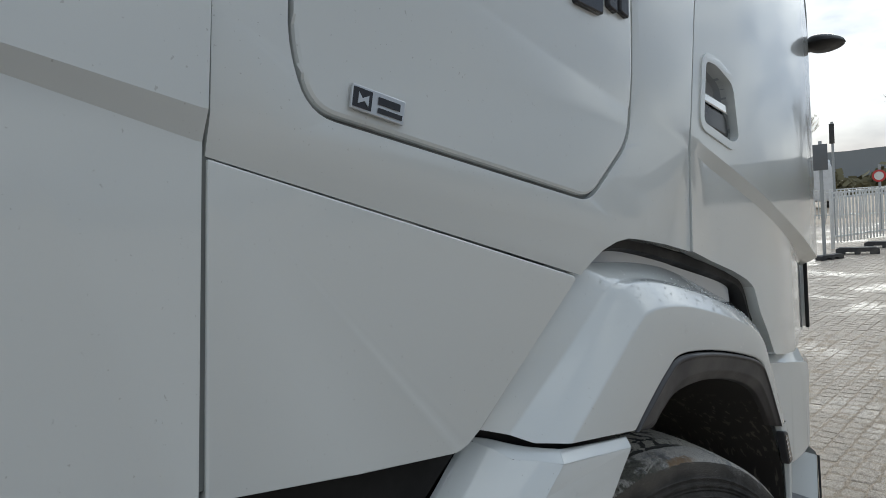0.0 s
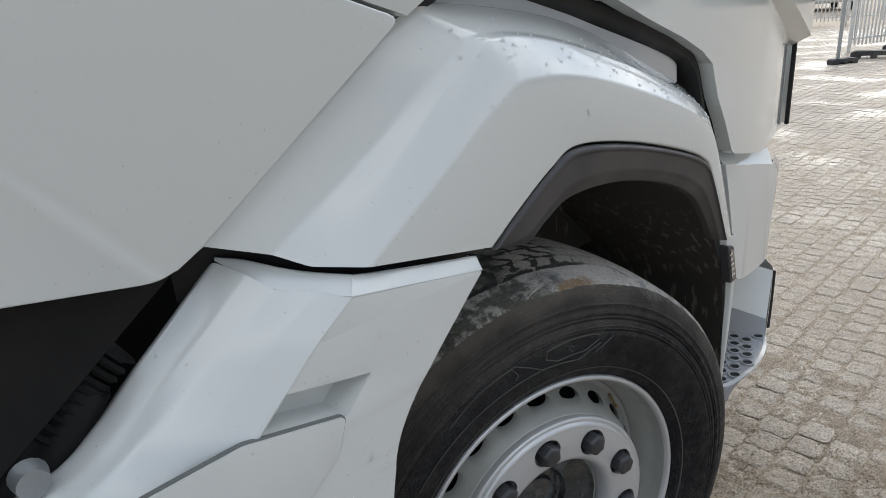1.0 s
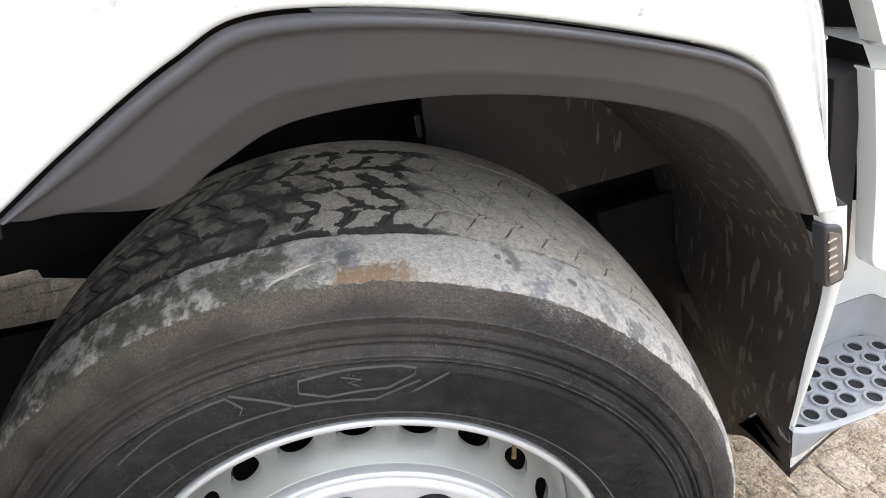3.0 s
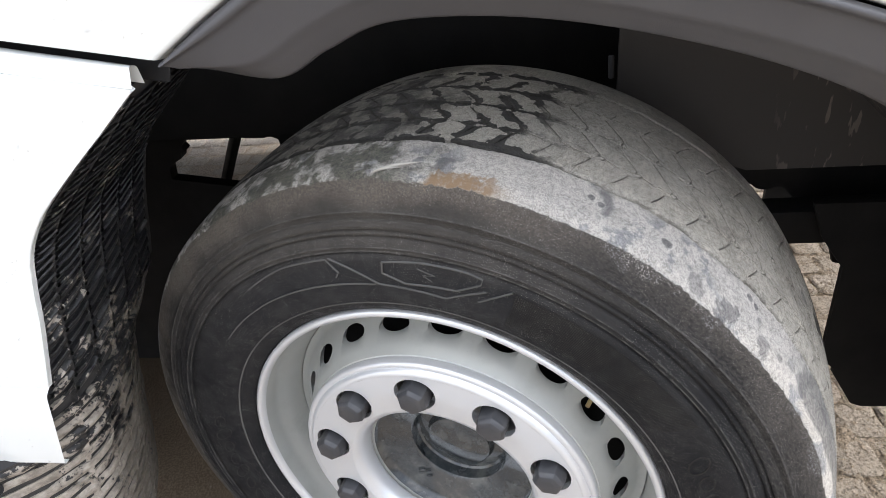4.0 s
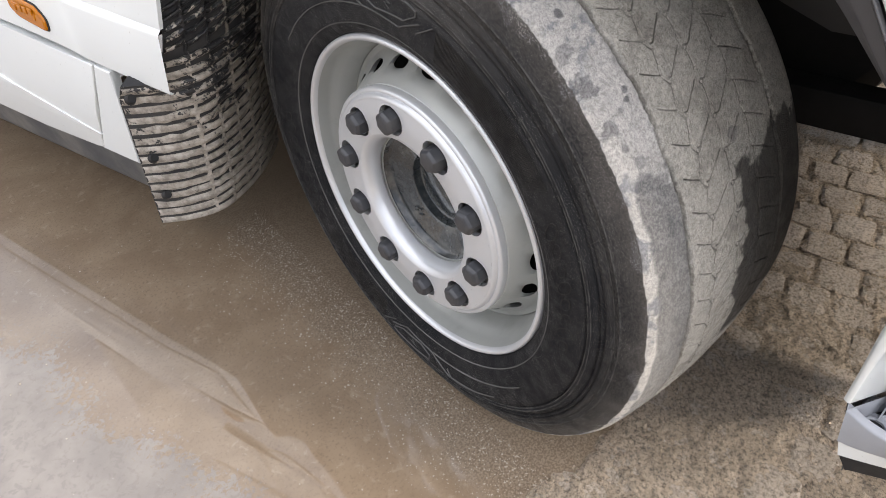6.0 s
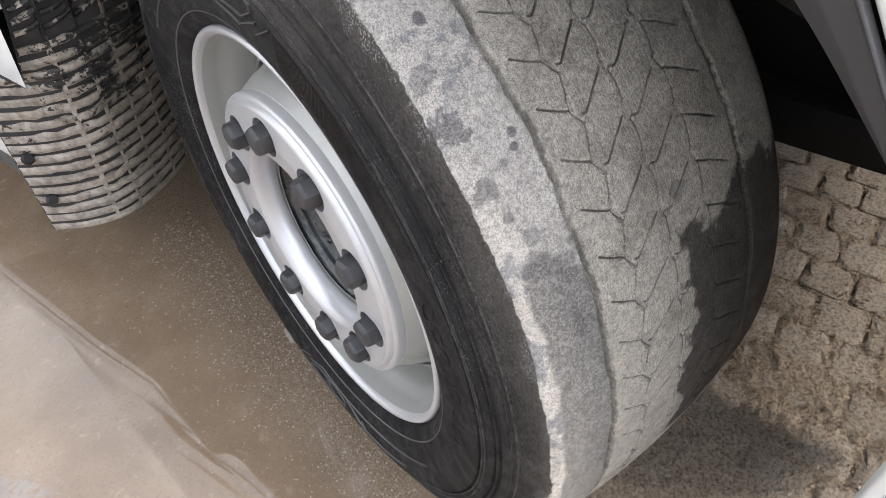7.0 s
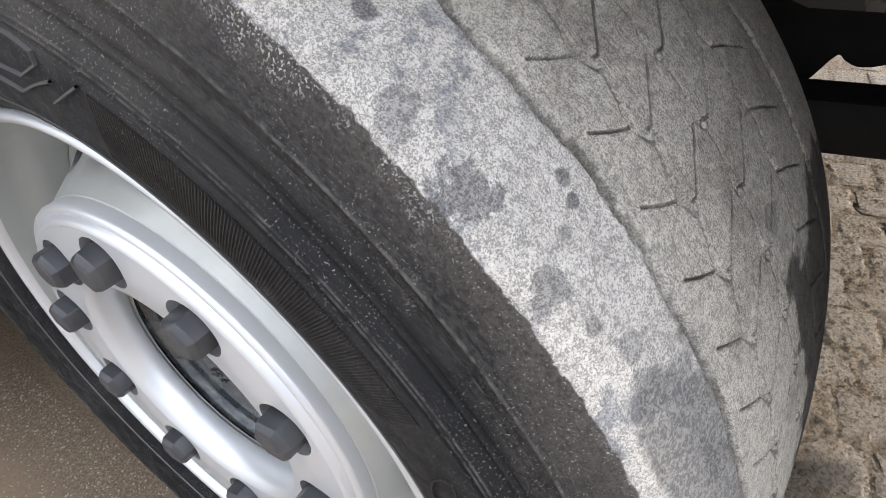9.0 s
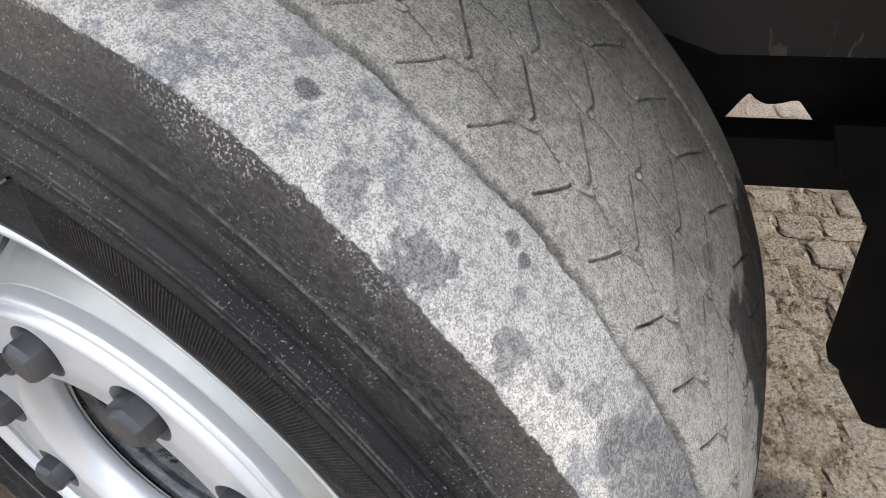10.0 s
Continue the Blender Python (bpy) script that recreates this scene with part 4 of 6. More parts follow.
loft("guard_chamfer", [SHOULDER, EDGE, [(x - 0.008, y + 0.002, z - 0.002) for x, y, z in EDGE], [(x - 0.012, y + 0.002, z - 0.02) for x, y, z in EDGE]], 90, WHITE, guard, 0.0035, "white chamfered top edge of the mudguard", smooth=60)
loft("split_gap", [[(0.0, -0.2, 1.07), (-0.01, -0.39, 1.1), (-0.06, -0.47, 1.11), (-0.1, -0.55, 1.12)], [(-0.01, -0.19, 1.12), (-0.014, -0.39, 1.16), (-0.06, -0.48, 1.2), (-0.1, -0.55, 1.23)]], 20, BLACK, truck)
# lower band with the lamp, and the skirt under it
band = loft("guard_band", [
    [(guard_x(y, 0.74) - 0.004, y, z + 0.002) for y, z in ((-0.437, 0.733), (-0.64, 0.752), (-1.02, 0.782), (-3.2, 0.84))],
    [(guard_x(y, 0.7) + 0.003, y, z - 0.006) for y, z in ((-0.441, 0.73), (-0.64, 0.748), (-1.02, 0.776), (-3.2, 0.83))],
    [(guard_x(y, 0.64) + 0.003 + (0.008 if y < -0.7 else 0.0), y, z) for y, z in ((-0.465, 0.606), (-0.64, 0.632), (-1.02, 0.672), (-3.2, 0.74))],
    [(guard_x(y, 0.64) - 0.006, y, z) for y, z in ((-0.465, 0.606), (-0.64, 0.632), (-1.02, 0.672), (-3.2, 0.74))]], 60, WHITE, truck, 0.004, "white lower band of the mudguard")


def skirt_x(y, z):
    return 0.082 + 0.02 * min(1, max(0, (-0.66 - y) / 0.5)) - 0.08 * max(0, 0.5 - z)


skirt = plate("side_skirt", [(-0.66, 0.626), (-0.782, 0.394), (-3.2, 0.375), (-3.2, 0.72), (-1.02, 0.666)], WHITE, truck, skirt_x, 0.02, cuts=[("z", 0.5), ("y", -0.8), ("y", -1.0)], edge=0.003, label="white side skirt panel")
plate("skirt_end", [(-0.612, 0.622), (-0.654, 0.396), (-0.7802, 0.394), (-0.6583, 0.626)], WHITE, truck, lambda y, z: 0.08, 0.02, edge=0.003, label="white skirt end piece")
plate("skirt_crease", [(-0.75, 0.44), (-1.2, 0.545), (-3.2, 0.56), (-3.2, 0.5), (-1.0, 0.46)], WHITE, skirt, lambda y, z: skirt_x(y, z) + 0.003, 0.006, cuts=[("z", 0.5), ("y", -0.8), ("y", -1.0)], edge=0.0028)
loft("skirt_rubber", [[(0.07, -0.655, 0.4), (0.078, -0.8, 0.396), (0.085, -3.2, 0.376)], [(0.072, -0.662, 0.335), (0.07, -0.8, 0.32), (0.07, -3.2, 0.27)], [(0.055, -0.67, 0.31), (0.05, -0.8, 0.285), (0.05, -3.2, 0.24)], [(0.0, -0.67, 0.31), (0.0, -0.8, 0.285), (0.0, -3.2, 0.24)]], 20, STRIP, truck, 0.01, "dark rubber lower edge of the skirt")
LAMP = rounded([(-0.853, 0.734), (-0.765, 0.722), (-0.742, 0.70), (-0.745, 0.678), (-0.83, 0.69), (-0.853, 0.705)], 0.008, 3)
marker = plate("side_marker_lamp", rounded([(-0.853, 0.734), (-0.765, 0.722), (-0.742, 0.70), (-0.745, 0.678), (-0.83, 0.69), (-0.853, 0.705)], 0.008, 3), AMBER, truck, lambda y, z: guard_x(y, z) + 0.016, 0.02, edge=0.004, label="amber side marker lamp")
plate("lamp_bezel", grown_outline(LAMP, 0.003), BLACK, marker, lambda y, z: guard_x(y, z) + 0.011, 0.006, edge=0.002, label="dark rubber bezel")
for lamp_y in (-0.825, -0.808, -0.791, -0.774):
    plate("lamp_prism", [(lamp_y - 0.005, 0.708), (lamp_y + 0.006, 0.7065), (lamp_y + 0.006, 0.7175), (lamp_y - 0.005, 0.719)], AMBER, marker, lambda y, z: guard_x(y, z) + 0.0205, 0.003, edge=0.001)
plate("lamp_window", rounded([(-0.84, 0.722), (-0.77, 0.713), (-0.765, 0.695), (-0.835, 0.703)], 0.006, 3), AMBER, marker, lambda y, z: guard_x(y, z) + 0.018, 0.004, edge=0.002)

# ribbed mudflap: a curved sheet that wraps round the back of the tyre
FLAP_LINE = spline([(-0.215, 1.075), (-0.29, 1.0), (-0.365, 0.925), (-0.4, 0.85), (-0.43, 0.74), (-0.462, 0.61), (-0.5, 0.44), (-0.535, 0.262)], 241)


FLAP_STEP = 0.7001


def flap_point(u, v, out=0.0):
    """u across from the outer edge inwards, v from the top down, out: height over the sheet."""
    y, z = FLAP_LINE[int(round(min(1.0, max(0.0, v)) * 240))]
    low = min(1.0, max(0.0, (v - 0.6) / 0.13))
    x = 0.098 - 0.36 * u
    off = x + 0.03
    bend = (5.7 + 3.5 * (1 - v)) * off * off if off > 0 else 1.4 * off * off
    return Vector((x, y - bend * (0.25 + 0.75 * low) - 0.008 + out, z - 0.012 * low * (1 - u) + out * 0.2))


def flap_start(v):
    """The flap's outer edge: behind the guard's skin above its foot, free below."""
    if v > FLAP_STEP:
        return 0.0
    y, z = FLAP_LINE[int(round(max(0.0, v) * 240))]
    return (0.098 - guard_x(y, z) + 0.0125) / 0.36


flap_verts = []
for j in range(61):
    for start in ([flap_start(j / 60), 0.0] if j == 42 else [flap_start(j / 60)]):
        flap_verts += [tuple(flap_point(start + (1 - start) * i / 24, j / 60)) for i in range(25)]
flap = from_lists("mudflap", flap_verts, [(j * 25 + i, j * 25 + i + 1, (j + 1) * 25 + i + 1, (j + 1) * 25 + i) for j in range(61) if j != 42 for i in range(24)], FLAP_BASE, truck, "black ribbed mudflap caked with dried mud")


def ridge(bm, line, width, height):
    """A low rounded ridge along points (u, v) of the flap."""
    rings = []
    for u, v in line:
        ring = []
        for dv, h in ((-width, -0.001), (-width * 0.7, height * 0.8), (0, height), (width * 0.7, height * 0.8), (width, -0.001)):
            ring.append(bm.verts.new(flap_point(u, v + dv, h)))
        rings.append(ring)
    for p, q in zip(rings, rings[1:]):
        for k in range(4):
            bm.faces.new((p[k], p[k + 1], q[k + 1], q[k]))


edge_line = [flap_point(u, 0.702) for u in (0.0, 0.06, 0.12, 0.18, 0.24)]
loft("flap_bracket", [[tuple(p) for p in edge_line], [(min(p.x - 0.004, guard_x(p.y, 0.62) - 0.016), p.y - 0.003, p.z + 0.02) for p in edge_line], [(min(p.x - 0.01, guard_x(p.y, 0.62) - 0.02), p.y - 0.006, p.z + 0.05) for p in edge_line]], 12, BLACK, flap, label="black fixing strip of the flap")
flap_rng = random.Random(4)
for row in range(17):
    v = 0.672 + 0.0202 * row
    bm = bmesh.new()
    sag = [flap_rng.uniform(-0.0011, 0.0011) for _ in range(25)]
    start = flap_start(v - 0.008)
    ridge(bm, [(start + (1 - start) * u / 24, v + sag[u] - (0.006 if row == 0 else 0.0)) for u in range(25)], 0.0077, (0.013 if row == 0 else 0.0065) + flap_rng.uniform(-0.001, 0.0015))
    part("flap_rib", bm, FLAP, flap, smooth=60)
for col in range(7):
    u = 0.12 + 0.135 * col
    bm = bmesh.new()
    for row in range(28 if col else 0):
        v = 0.04 + 0.0219 * row
        inner, outer_end = u - 0.008, max(flap_start(v) + 0.006, u - 0.127)
        drop = flap_rng.uniform(-0.0012, 0.0012)
        if outer_end < inner - 0.03:
            ridge(bm, [(outer_end, v + 0.005 + drop), (0.6 * outer_end + 0.4 * inner, v + 0.003 + drop), (0.2 * outer_end + 0.8 * inner, v - 0.001 + drop), (inner, v - 0.006)], 0.0058, 0.0085 + flap_rng.uniform(-0.001, 0.001))
    part("flap_slats", bm, FLAP, flap, smooth=60)
    bm = bmesh.new()
    verts = []
    for k in range(0, 121 if col else 0):
        v = 0.03 + 0.965 * k / 120
        w = 0.007 + 0.006 * flap_rng.random()
        verts.append([bm.verts.new(flap_point(u + d * w, v, h)) for d, h in ((-1, -0.001), (-0.5, 0.004 + 0.002 * flap_rng.random()), (0.5, 0.004 + 0.002 * flap_rng.random()), (1, -0.001))])
    for p, q in zip(verts, verts[1:]):
        for k in range(3):
            bm.faces.new((p[k], p[k + 1], q[k + 1], q[k]))
    part("flap_web", bm, FLAP, flap, smooth=60)
for u, v in ((0.03, 0.725), (0.045, 0.845), (0.05, 0.93)):
    bm = bmesh.new()
    bmesh.ops.create_cone(bm, cap_ends=True, segments=12, radius1=0.011, radius2=0.008, depth=0.01)
    bmesh.ops.transform(bm, matrix=Matrix.Translation(flap_point(u, v, 0.01) + Vector((0.004, 0, 0))) @ Matrix.Rotation(radians(-60), 4, "X"), verts=bm.verts)
    part("flap_bolt", bm, BLACK, flap)

# ---- bumper corner and step ----
corner = plate("bumper_corner", rounded([(0.73, 1.006), (0.903, 0.97), (1.068, 0.935), (1.085, 0.9), (1.068, 0.78), (1.058, 0.658), (0.96, 0.655), (0.872, 0.66), (0.838, 0.684), (0.79, 0.846)], [0.004, 0.02, 0.015, 0.02, 0.05, 0.02, 0.05, 0.03, 0.02, 0.05]), WHITE, truck,
               lambda y, z: -0.05 - 0.12 * max(0, y - 0.9) ** 2, 0.03, cuts=[("y", 0.9), ("y", 0.97), ("y", 1.03), ("z", 0.95)], edge=0.006, label="white bumper corner panel")
bar("corner_gap", (-0.1, 0.72, 1.0), (-0.1, 0.8, 0.66), 0.05, 0.05, BLACK, truck)
loft("corner_ledge", [[(-0.056, 0.733, 1.003), (-0.056, 0.9, 0.968), (-0.062, 1.066, 0.934)], [(-0.078, 0.736, 1.03), (-0.078, 0.9, 0.999), (-0.085, 1.08, 0.975)], [(-0.2, 0.736, 1.035), (-0.2, 0.9, 1.004), (-0.25, 1.1, 0.98)]], 12, WHITE, truck)
outer = loft("bumper_end", [[(-0.075, 1.1, 0.94), (-0.078, 1.11, 0.8), (-0.085, 1.09, 0.62)], [(-0.09, 1.15, 0.94), (-0.092, 1.17, 0.8), (-0.1, 1.13, 0.6)], [(-0.1, 1.23, 0.9), (-0.105, 1.24, 0.8), (-0.11, 1.2, 0.595)], [(-0.3, 1.4, 0.9), (-0.3, 1.42, 0.8), (-0.3, 1.36, 0.57)]], 14, GREY, truck, 0.006, "grey bumper end with black fixings")
for y, z in ((1.165, 0.84), (1.14, 0.66)):
    v, f = turned([(0.0, 0.021), (0.008, 0.021), (0.009, 0.012), (0.005, 0.0)], 16)
    from_lists("bumper_fixing", [(x - 0.1, yy + y, zz + z) for x, yy, zz in v], f, BLACK, outer)
    bar("fixing_plate", (-0.1, y - 0.03, z), (-0.1, y + 0.03, z), 0.012, 0.07, TRIM, outer, 0.004)
well = loft("step_well", [[(-0.06, 0.735, 0.75), (-0.165, 0.79, 0.74), (-0.17, 1.0, 0.7), (-0.16, 1.09, 0.63), (-0.07, 1.18, 0.58)], [(-0.06, 0.74, 0.47), (-0.16, 0.79, 0.48), (-0.17, 1.02, 0.485), (-0.15, 1.075, 0.475), (-0.055, 1.12, 0.445)]], 40, WHITE, truck, label="white step well")
loft("bumper_lower", [[(-0.07, 1.18, 0.58), (-0.06, 1.15, 0.5), (-0.05, 1.115, 0.42), (-0.045, 1.09, 0.345)], [(-0.085, 1.22, 0.575), (-0.075, 1.19, 0.5), (-0.065, 1.155, 0.42), (-0.06, 1.13, 0.345)], [(-0.16, 1.32, 0.57), (-0.15, 1.29, 0.5), (-0.14, 1.25, 0.42), (-0.13, 1.22, 0.345)], [(-0.5, 1.5, 0.57), (-0.5, 1.5, 0.5), (-0.5, 1.48, 0.42), (-0.5, 1.45, 0.345)]], 20, WHITE, truck, 0.008, "white lower bumper corner")
loft("well_seam", [[(-0.068, 1.176, 0.582), (-0.058, 1.147, 0.5), (-0.048, 1.112, 0.42)], [(-0.062, 1.182, 0.58), (-0.052, 1.152, 0.5), (-0.042, 1.117, 0.42)]], 12, BLACK, truck)
loft("step_kick", [[(-0.05, 0.738, 0.47), (-0.159, 0.79, 0.48), (-0.169, 1.02, 0.485), (-0.149, 1.074, 0.475), (-0.054, 1.119, 0.445)], [(-0.03, 0.735, 0.4), (-0.145, 0.79, 0.4), (-0.155, 1.0, 0.4), (-0.135, 1.05, 0.4), (-0.04, 1.085, 0.4)]], 40, STEP, truck, label="grey kick panel behind the step")
STEPLINE = [(-0.006, 0.694), (0.004, 0.74), (0.006, 0.86), (0.0, 0.97), (-0.022, 1.05), (-0.045, 1.1)]
TUCK = (0.0, 0.012, 0.035, 0.045, 0.05, 0.05)
step_out = loft("step_edge", [[(x - 0.012, y, 0.44 - 0.034 * min(1, max(0, y - 0.69) / 0.12)) for x, y in STEPLINE], [(x + 0.001, y, 0.438 - 0.034 * min(1, max(0, y - 0.69) / 0.12)) for x, y in STEPLINE], [(x + 0.003 - TUCK[i], y + 0.011 * (i == 0), 0.37) for i, (x, y) in enumerate(STEPLINE)], [(x - 0.1, y + 0.1 * (i == 0), 0.37) for i, (x, y) in enumerate(STEPLINE)]], 30, STEP, truck, 0.004, "grey step edge")
loft("step_side_wall", [[(-0.006, 0.6945, 0.438), (-0.04, 0.724, 0.44), (-0.07, 0.748, 0.44)], [(-0.006, 0.7055, 0.37), (-0.04, 0.735, 0.36), (-0.07, 0.756, 0.36)]], 8, STEP, truck)
loft("step_lower_band", [[(x - TUCK[i], y + 0.012 * (i == 0), 0.372) for i, (x, y) in enumerate(STEPLINE)], [(x - 0.002 - 1.2 * TUCK[i], y + 0.022 * (i == 0), 0.338) for i, (x, y) in enumerate(STEPLINE)], [(x - 0.13, y + 0.12 * (i == 0), 0.338) for i, (x, y) in enumerate(STEPLINE)]], 20, WHITE, truck, label="white band under the step")
loft("step_skirt", [[(x - 0.004 - 1.2 * TUCK[i], y + 0.022 * (i == 0), 0.339) for i, (x, y) in enumerate(STEPLINE)], [(x - 0.01 - 1.3 * TUCK[i], y + 0.01 + 0.033 * (i == 0), 0.3) for i, (x, y) in enumerate(STEPLINE)], [(x - 0.15, y + 0.13 * (i == 0), 0.3) for i, (x, y) in enumerate(STEPLINE)]], 20, BLACK, truck, label="black strip under the bumper")
tread_v, tread_f = [], []
for i in range(21):
    u = i / 20
    y = 0.7 + 0.4 * u
    xo = float(np.interp(y, [p[1] for p in STEPLINE], [p[0] for p in STEPLINE])) - 0.006
    xi = float(np.interp(y, [0.7, 0.79, 1.0, 1.05, 1.1], [-0.03, -0.15, -0.158, -0.14, -0.06]))
    tread_v += [(xo, y, 0.404), (xi, y, 0.404)]
step_plate = from_lists("step_tread", tread_v, [(2 * i, 2 * i + 1, 2 * i + 3, 2 * i + 2) for i in range(20)], STEP, truck, "grey step tread with drain holes")
hole_v, hole_f = turned([(0.0, 0.0), (0.0005, 0.013)], 12)
stud_v, stud_f = turned([(0.0, 0.013), (0.005, 0.013), (0.005, 0.017), (0.0, 0.019)], 12)
for i in range(9):
    for j in range(4):
        y, x = 0.735 + 0.042 * i, -0.02 - 0.036 * j - (0.018 if i % 2 else 0)
        if x < -0.135 or x < float(np.interp(y, [0.7, 0.79, 1.0, 1.05, 1.1], [-0.03, -0.15, -0.158, -0.14, -0.06])) + 0.015 or x > float(np.interp(y, [p[1] for p in STEPLINE], [p[0] for p in STEPLINE])) - 0.022:
            continue
        from_lists("drain_hole", [(zz + x, yy + y, xx + 0.405) for xx, yy, zz in hole_v], hole_f, BLACK, step_plate)
        from_lists("step_stud", [(zz + x, yy + y, xx + 0.404) for xx, yy, zz in stud_v], stud_f, STEP, step_plate)

# ---- front wheel, steered to the right ----
wheel = new("wheel")
wheel.parent = truck
wheel.matrix_local = pose(0, 0, 0.483, 0, 0, -15.3)
tagged(wheel, "steered front wheel with a silver rim and a worn dusty tyre")


def smoothstep(a, b, v):
    u = np.clip((v - a) / (b - a), 0, 1)
    return u * u * (3 - 2 * u)


PITCH = 2 * math.pi * 0.489 / 70
# the cuts of one pitch: (half width, depth, points of place across and place along)
CUTS = [
    (0.0007, 0.004, [(-0.0985, 0.88), (-0.110, 0.72), (-0.121, 0.60)]),
    (0.0038, 0.0028, [(-0.1275, 0.78), (-0.127, 0.52), (-0.1305, 0.32)]),
    (0.0007, 0.0025, [(-0.1225, 0.6), (-0.1245, 0.5), (-0.1315, 0.28), (-0.1290, 0.07), (-0.1262, -0.22)]),
    (0.0008, 0.0032, [(-0.1336, 0.42), (-0.1375, 0.405), (-0.1405, 0.47), (-0.153, 0.73), (-0.168, 1.02)]),
    (0.0040, 0.0028, [(-0.1755, 0.23), (-0.1745, 0.0), (-0.1765, -0.1)]),
    (0.0007, 0.0025, [(-0.1765, -0.1), (-0.1763, -0.36), (-0.1755, -0.75)]),
    (0.0008, 0.0032, [(-0.1787, -0.05), (-0.184, -0.075), (-0.1888, -0.01), (-0.204, 0.28), (-0.219, 0.55)]),
    (0.0034, 0.0028, [(-0.2273, 0.70), (-0.2316, 0.48)]),
    (0.0007, 0.004, [(-0.2316, 0.44), (-0.25, 0.28), (-0.2745, 0.0)]),
    (0.0007, 0.0025, [(-0.2316, 0.44), (-0.2305, 0.05), (-0.2275, -0.28)])]


def tyre_mesh():
    """Sidewalls from one profile and a worn tread, 70 pitches round, with grooves, hooked cuts, sipes and shallow pockets."""
    rng = np.random.RandomState(3)
    M = 48
    N = 70 * M
    side = np.array([(-0.02, 0.2965), (-0.012, 0.301), (-0.005, 0.31), (-0.001, 0.32), (0.0005, 0.3265), (0.0025, 0.334), (0.004, 0.345), (0.0055, 0.358), (0.0066, 0.370), (0.0072, 0.38),
                     (0.0072, 0.3888), (0.0038, 0.3897), (0.0036, 0.3918), (0.0074, 0.3928), (0.0064, 0.3945), (0.0059, 0.3972), (0.0078, 0.3981), (0.0076, 0.3992), (0.0054, 0.4), (0.0052, 0.402), (0.002, 0.4075), (-0.0022, 0.409), (0.0022, 0.411), (0.002, 0.4138), (-0.0032, 0.4155), (0.001, 0.4175), (-0.0012, 0.422), (-0.003, 0.426),
                     (-0.0048, 0.4268), (-0.0036, 0.4282), (-0.0057, 0.4335), (-0.004, 0.4343), (-0.0044, 0.4351), (-0.0067, 0.436), (-0.009, 0.443), (-0.0125, 0.453), (-0.0155, 0.461), (-0.0185, 0.467)])
    tx = np.concatenate([np.arange(-0.022, -0.09, -0.0016), np.arange(-0.09, -0.25, -0.001), np.linspace(-0.25, -0.367, 45)])
    crown = 0.4885 - 0.55 * (tx + 0.1945) ** 2
    edge = np.minimum(tx + 0.367, -0.022 - tx)
    crown = crown - 0.0035 * np.exp(-edge / 0.004)
    far = side[::-4].copy()
    far[:, 0] = -0.389 - far[:, 0]
    px = np.concatenate([side[:, 0], tx, far[:, 0]])
    pr = np.concatenate([side[:, 1], crown, far[:, 1]])
    m = len(px)
    # one pitch of cuts, then repeated
    X1, P1 = np.meshgrid(px, np.arange(M) / M)
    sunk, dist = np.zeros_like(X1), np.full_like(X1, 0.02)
    for half, depth, line in CUTS:
        near = np.full_like(X1, 1.0)
        for (x0, p0), (x1, p1) in zip(line, line[1:]):
            for turn in (-1, 0, 1, 2):
                ax, ap = X1 - x0, (P1 - p0 + turn) * PITCH
                bx, bp = x1 - x0, (p1 - p0) * PITCH
                u = np.clip((ax * bx + ap * bp) / (bx * bx + bp * bp), 0, 1)
                near = np.minimum(near, np.hypot(ax - u * bx, ap - u * bp))
        sunk = np.maximum(sunk, depth * (1 - smoothstep(half * 0.5, half * 0.9 + 0.0004, near)))
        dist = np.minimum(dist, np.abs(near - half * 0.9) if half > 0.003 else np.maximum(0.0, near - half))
    a = np.arange(N) / N * 2 * np.pi
    X, A = np.meshgrid(px, a)
    R = np.tile(pr, (N, 1))
    worn = 0.8 + 0.2 * np.sin(A * 17 + 60 * X) * np.sin(A * 41 + 2.0 - 90 * X)
    tread = np.tile(sunk, (70, 1)) * worn
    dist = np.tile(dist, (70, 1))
    wob = 0.0012 * np.sin(A * 23) + 0.0008 * np.sin(A * 61 + 1.0) + 0.0005 * np.sin(A * 211)
    for centre, w in ((-0.0855 + wob, 0.0062), (-0.292 - wob, 0.0062)):
        off = np.abs(X - centre)
        tread = np.maximum(tread, 0.0075 * (1 - smoothstep(w * 0.3, w * 0.62, off)))
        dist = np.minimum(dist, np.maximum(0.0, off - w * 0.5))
    chips = np.zeros_like(R)
    for _ in range(130):
        ca, cx, s = rng.rand() * 2 * np.pi, -0.03 - 0.33 * rng.rand(), 0.002 + 0.005 * rng.rand() ** 2
        rows = np.abs((a - ca + np.pi) % (2 * np.pi) - np.pi) < 0.03
        d2 = ((((A[rows] - ca + np.pi) % (2 * np.pi) - np.pi) * 0.48) ** 2 + (X[rows] - cx) ** 2) / s**2
        chips[rows] = np.maximum(chips[rows], 0.0012 * np.exp(-d2 * 1.5))
    on = (X <= -0.022) & (X >= -0.367)
    R = R - np.where(on, tread + chips, 0.0)
    # a torn scuff along the shoulder near the top
    tear = np.exp(-((((A - 1.575) * 0.47 - 0.9 * (X + 0.035)) / 0.03) ** 2)) * np.exp(-(((X + 0.035 + (A - 1.575) * 0.12) / 0.006) ** 2))
    R = R - 0.004 * tear * (0.6 + 0.4 * np.sin(A * 900))
    verts = np.stack([X, R * np.cos(A), R * np.sin(A)], -1).reshape(-1, 3)
    flat = verts[:, 2] < -0.481
    verts[flat, 2] = -0.481
    i, j = np.meshgrid(np.arange(N), np.arange(m - 1), indexing="ij")
    k = (i + 1) % N
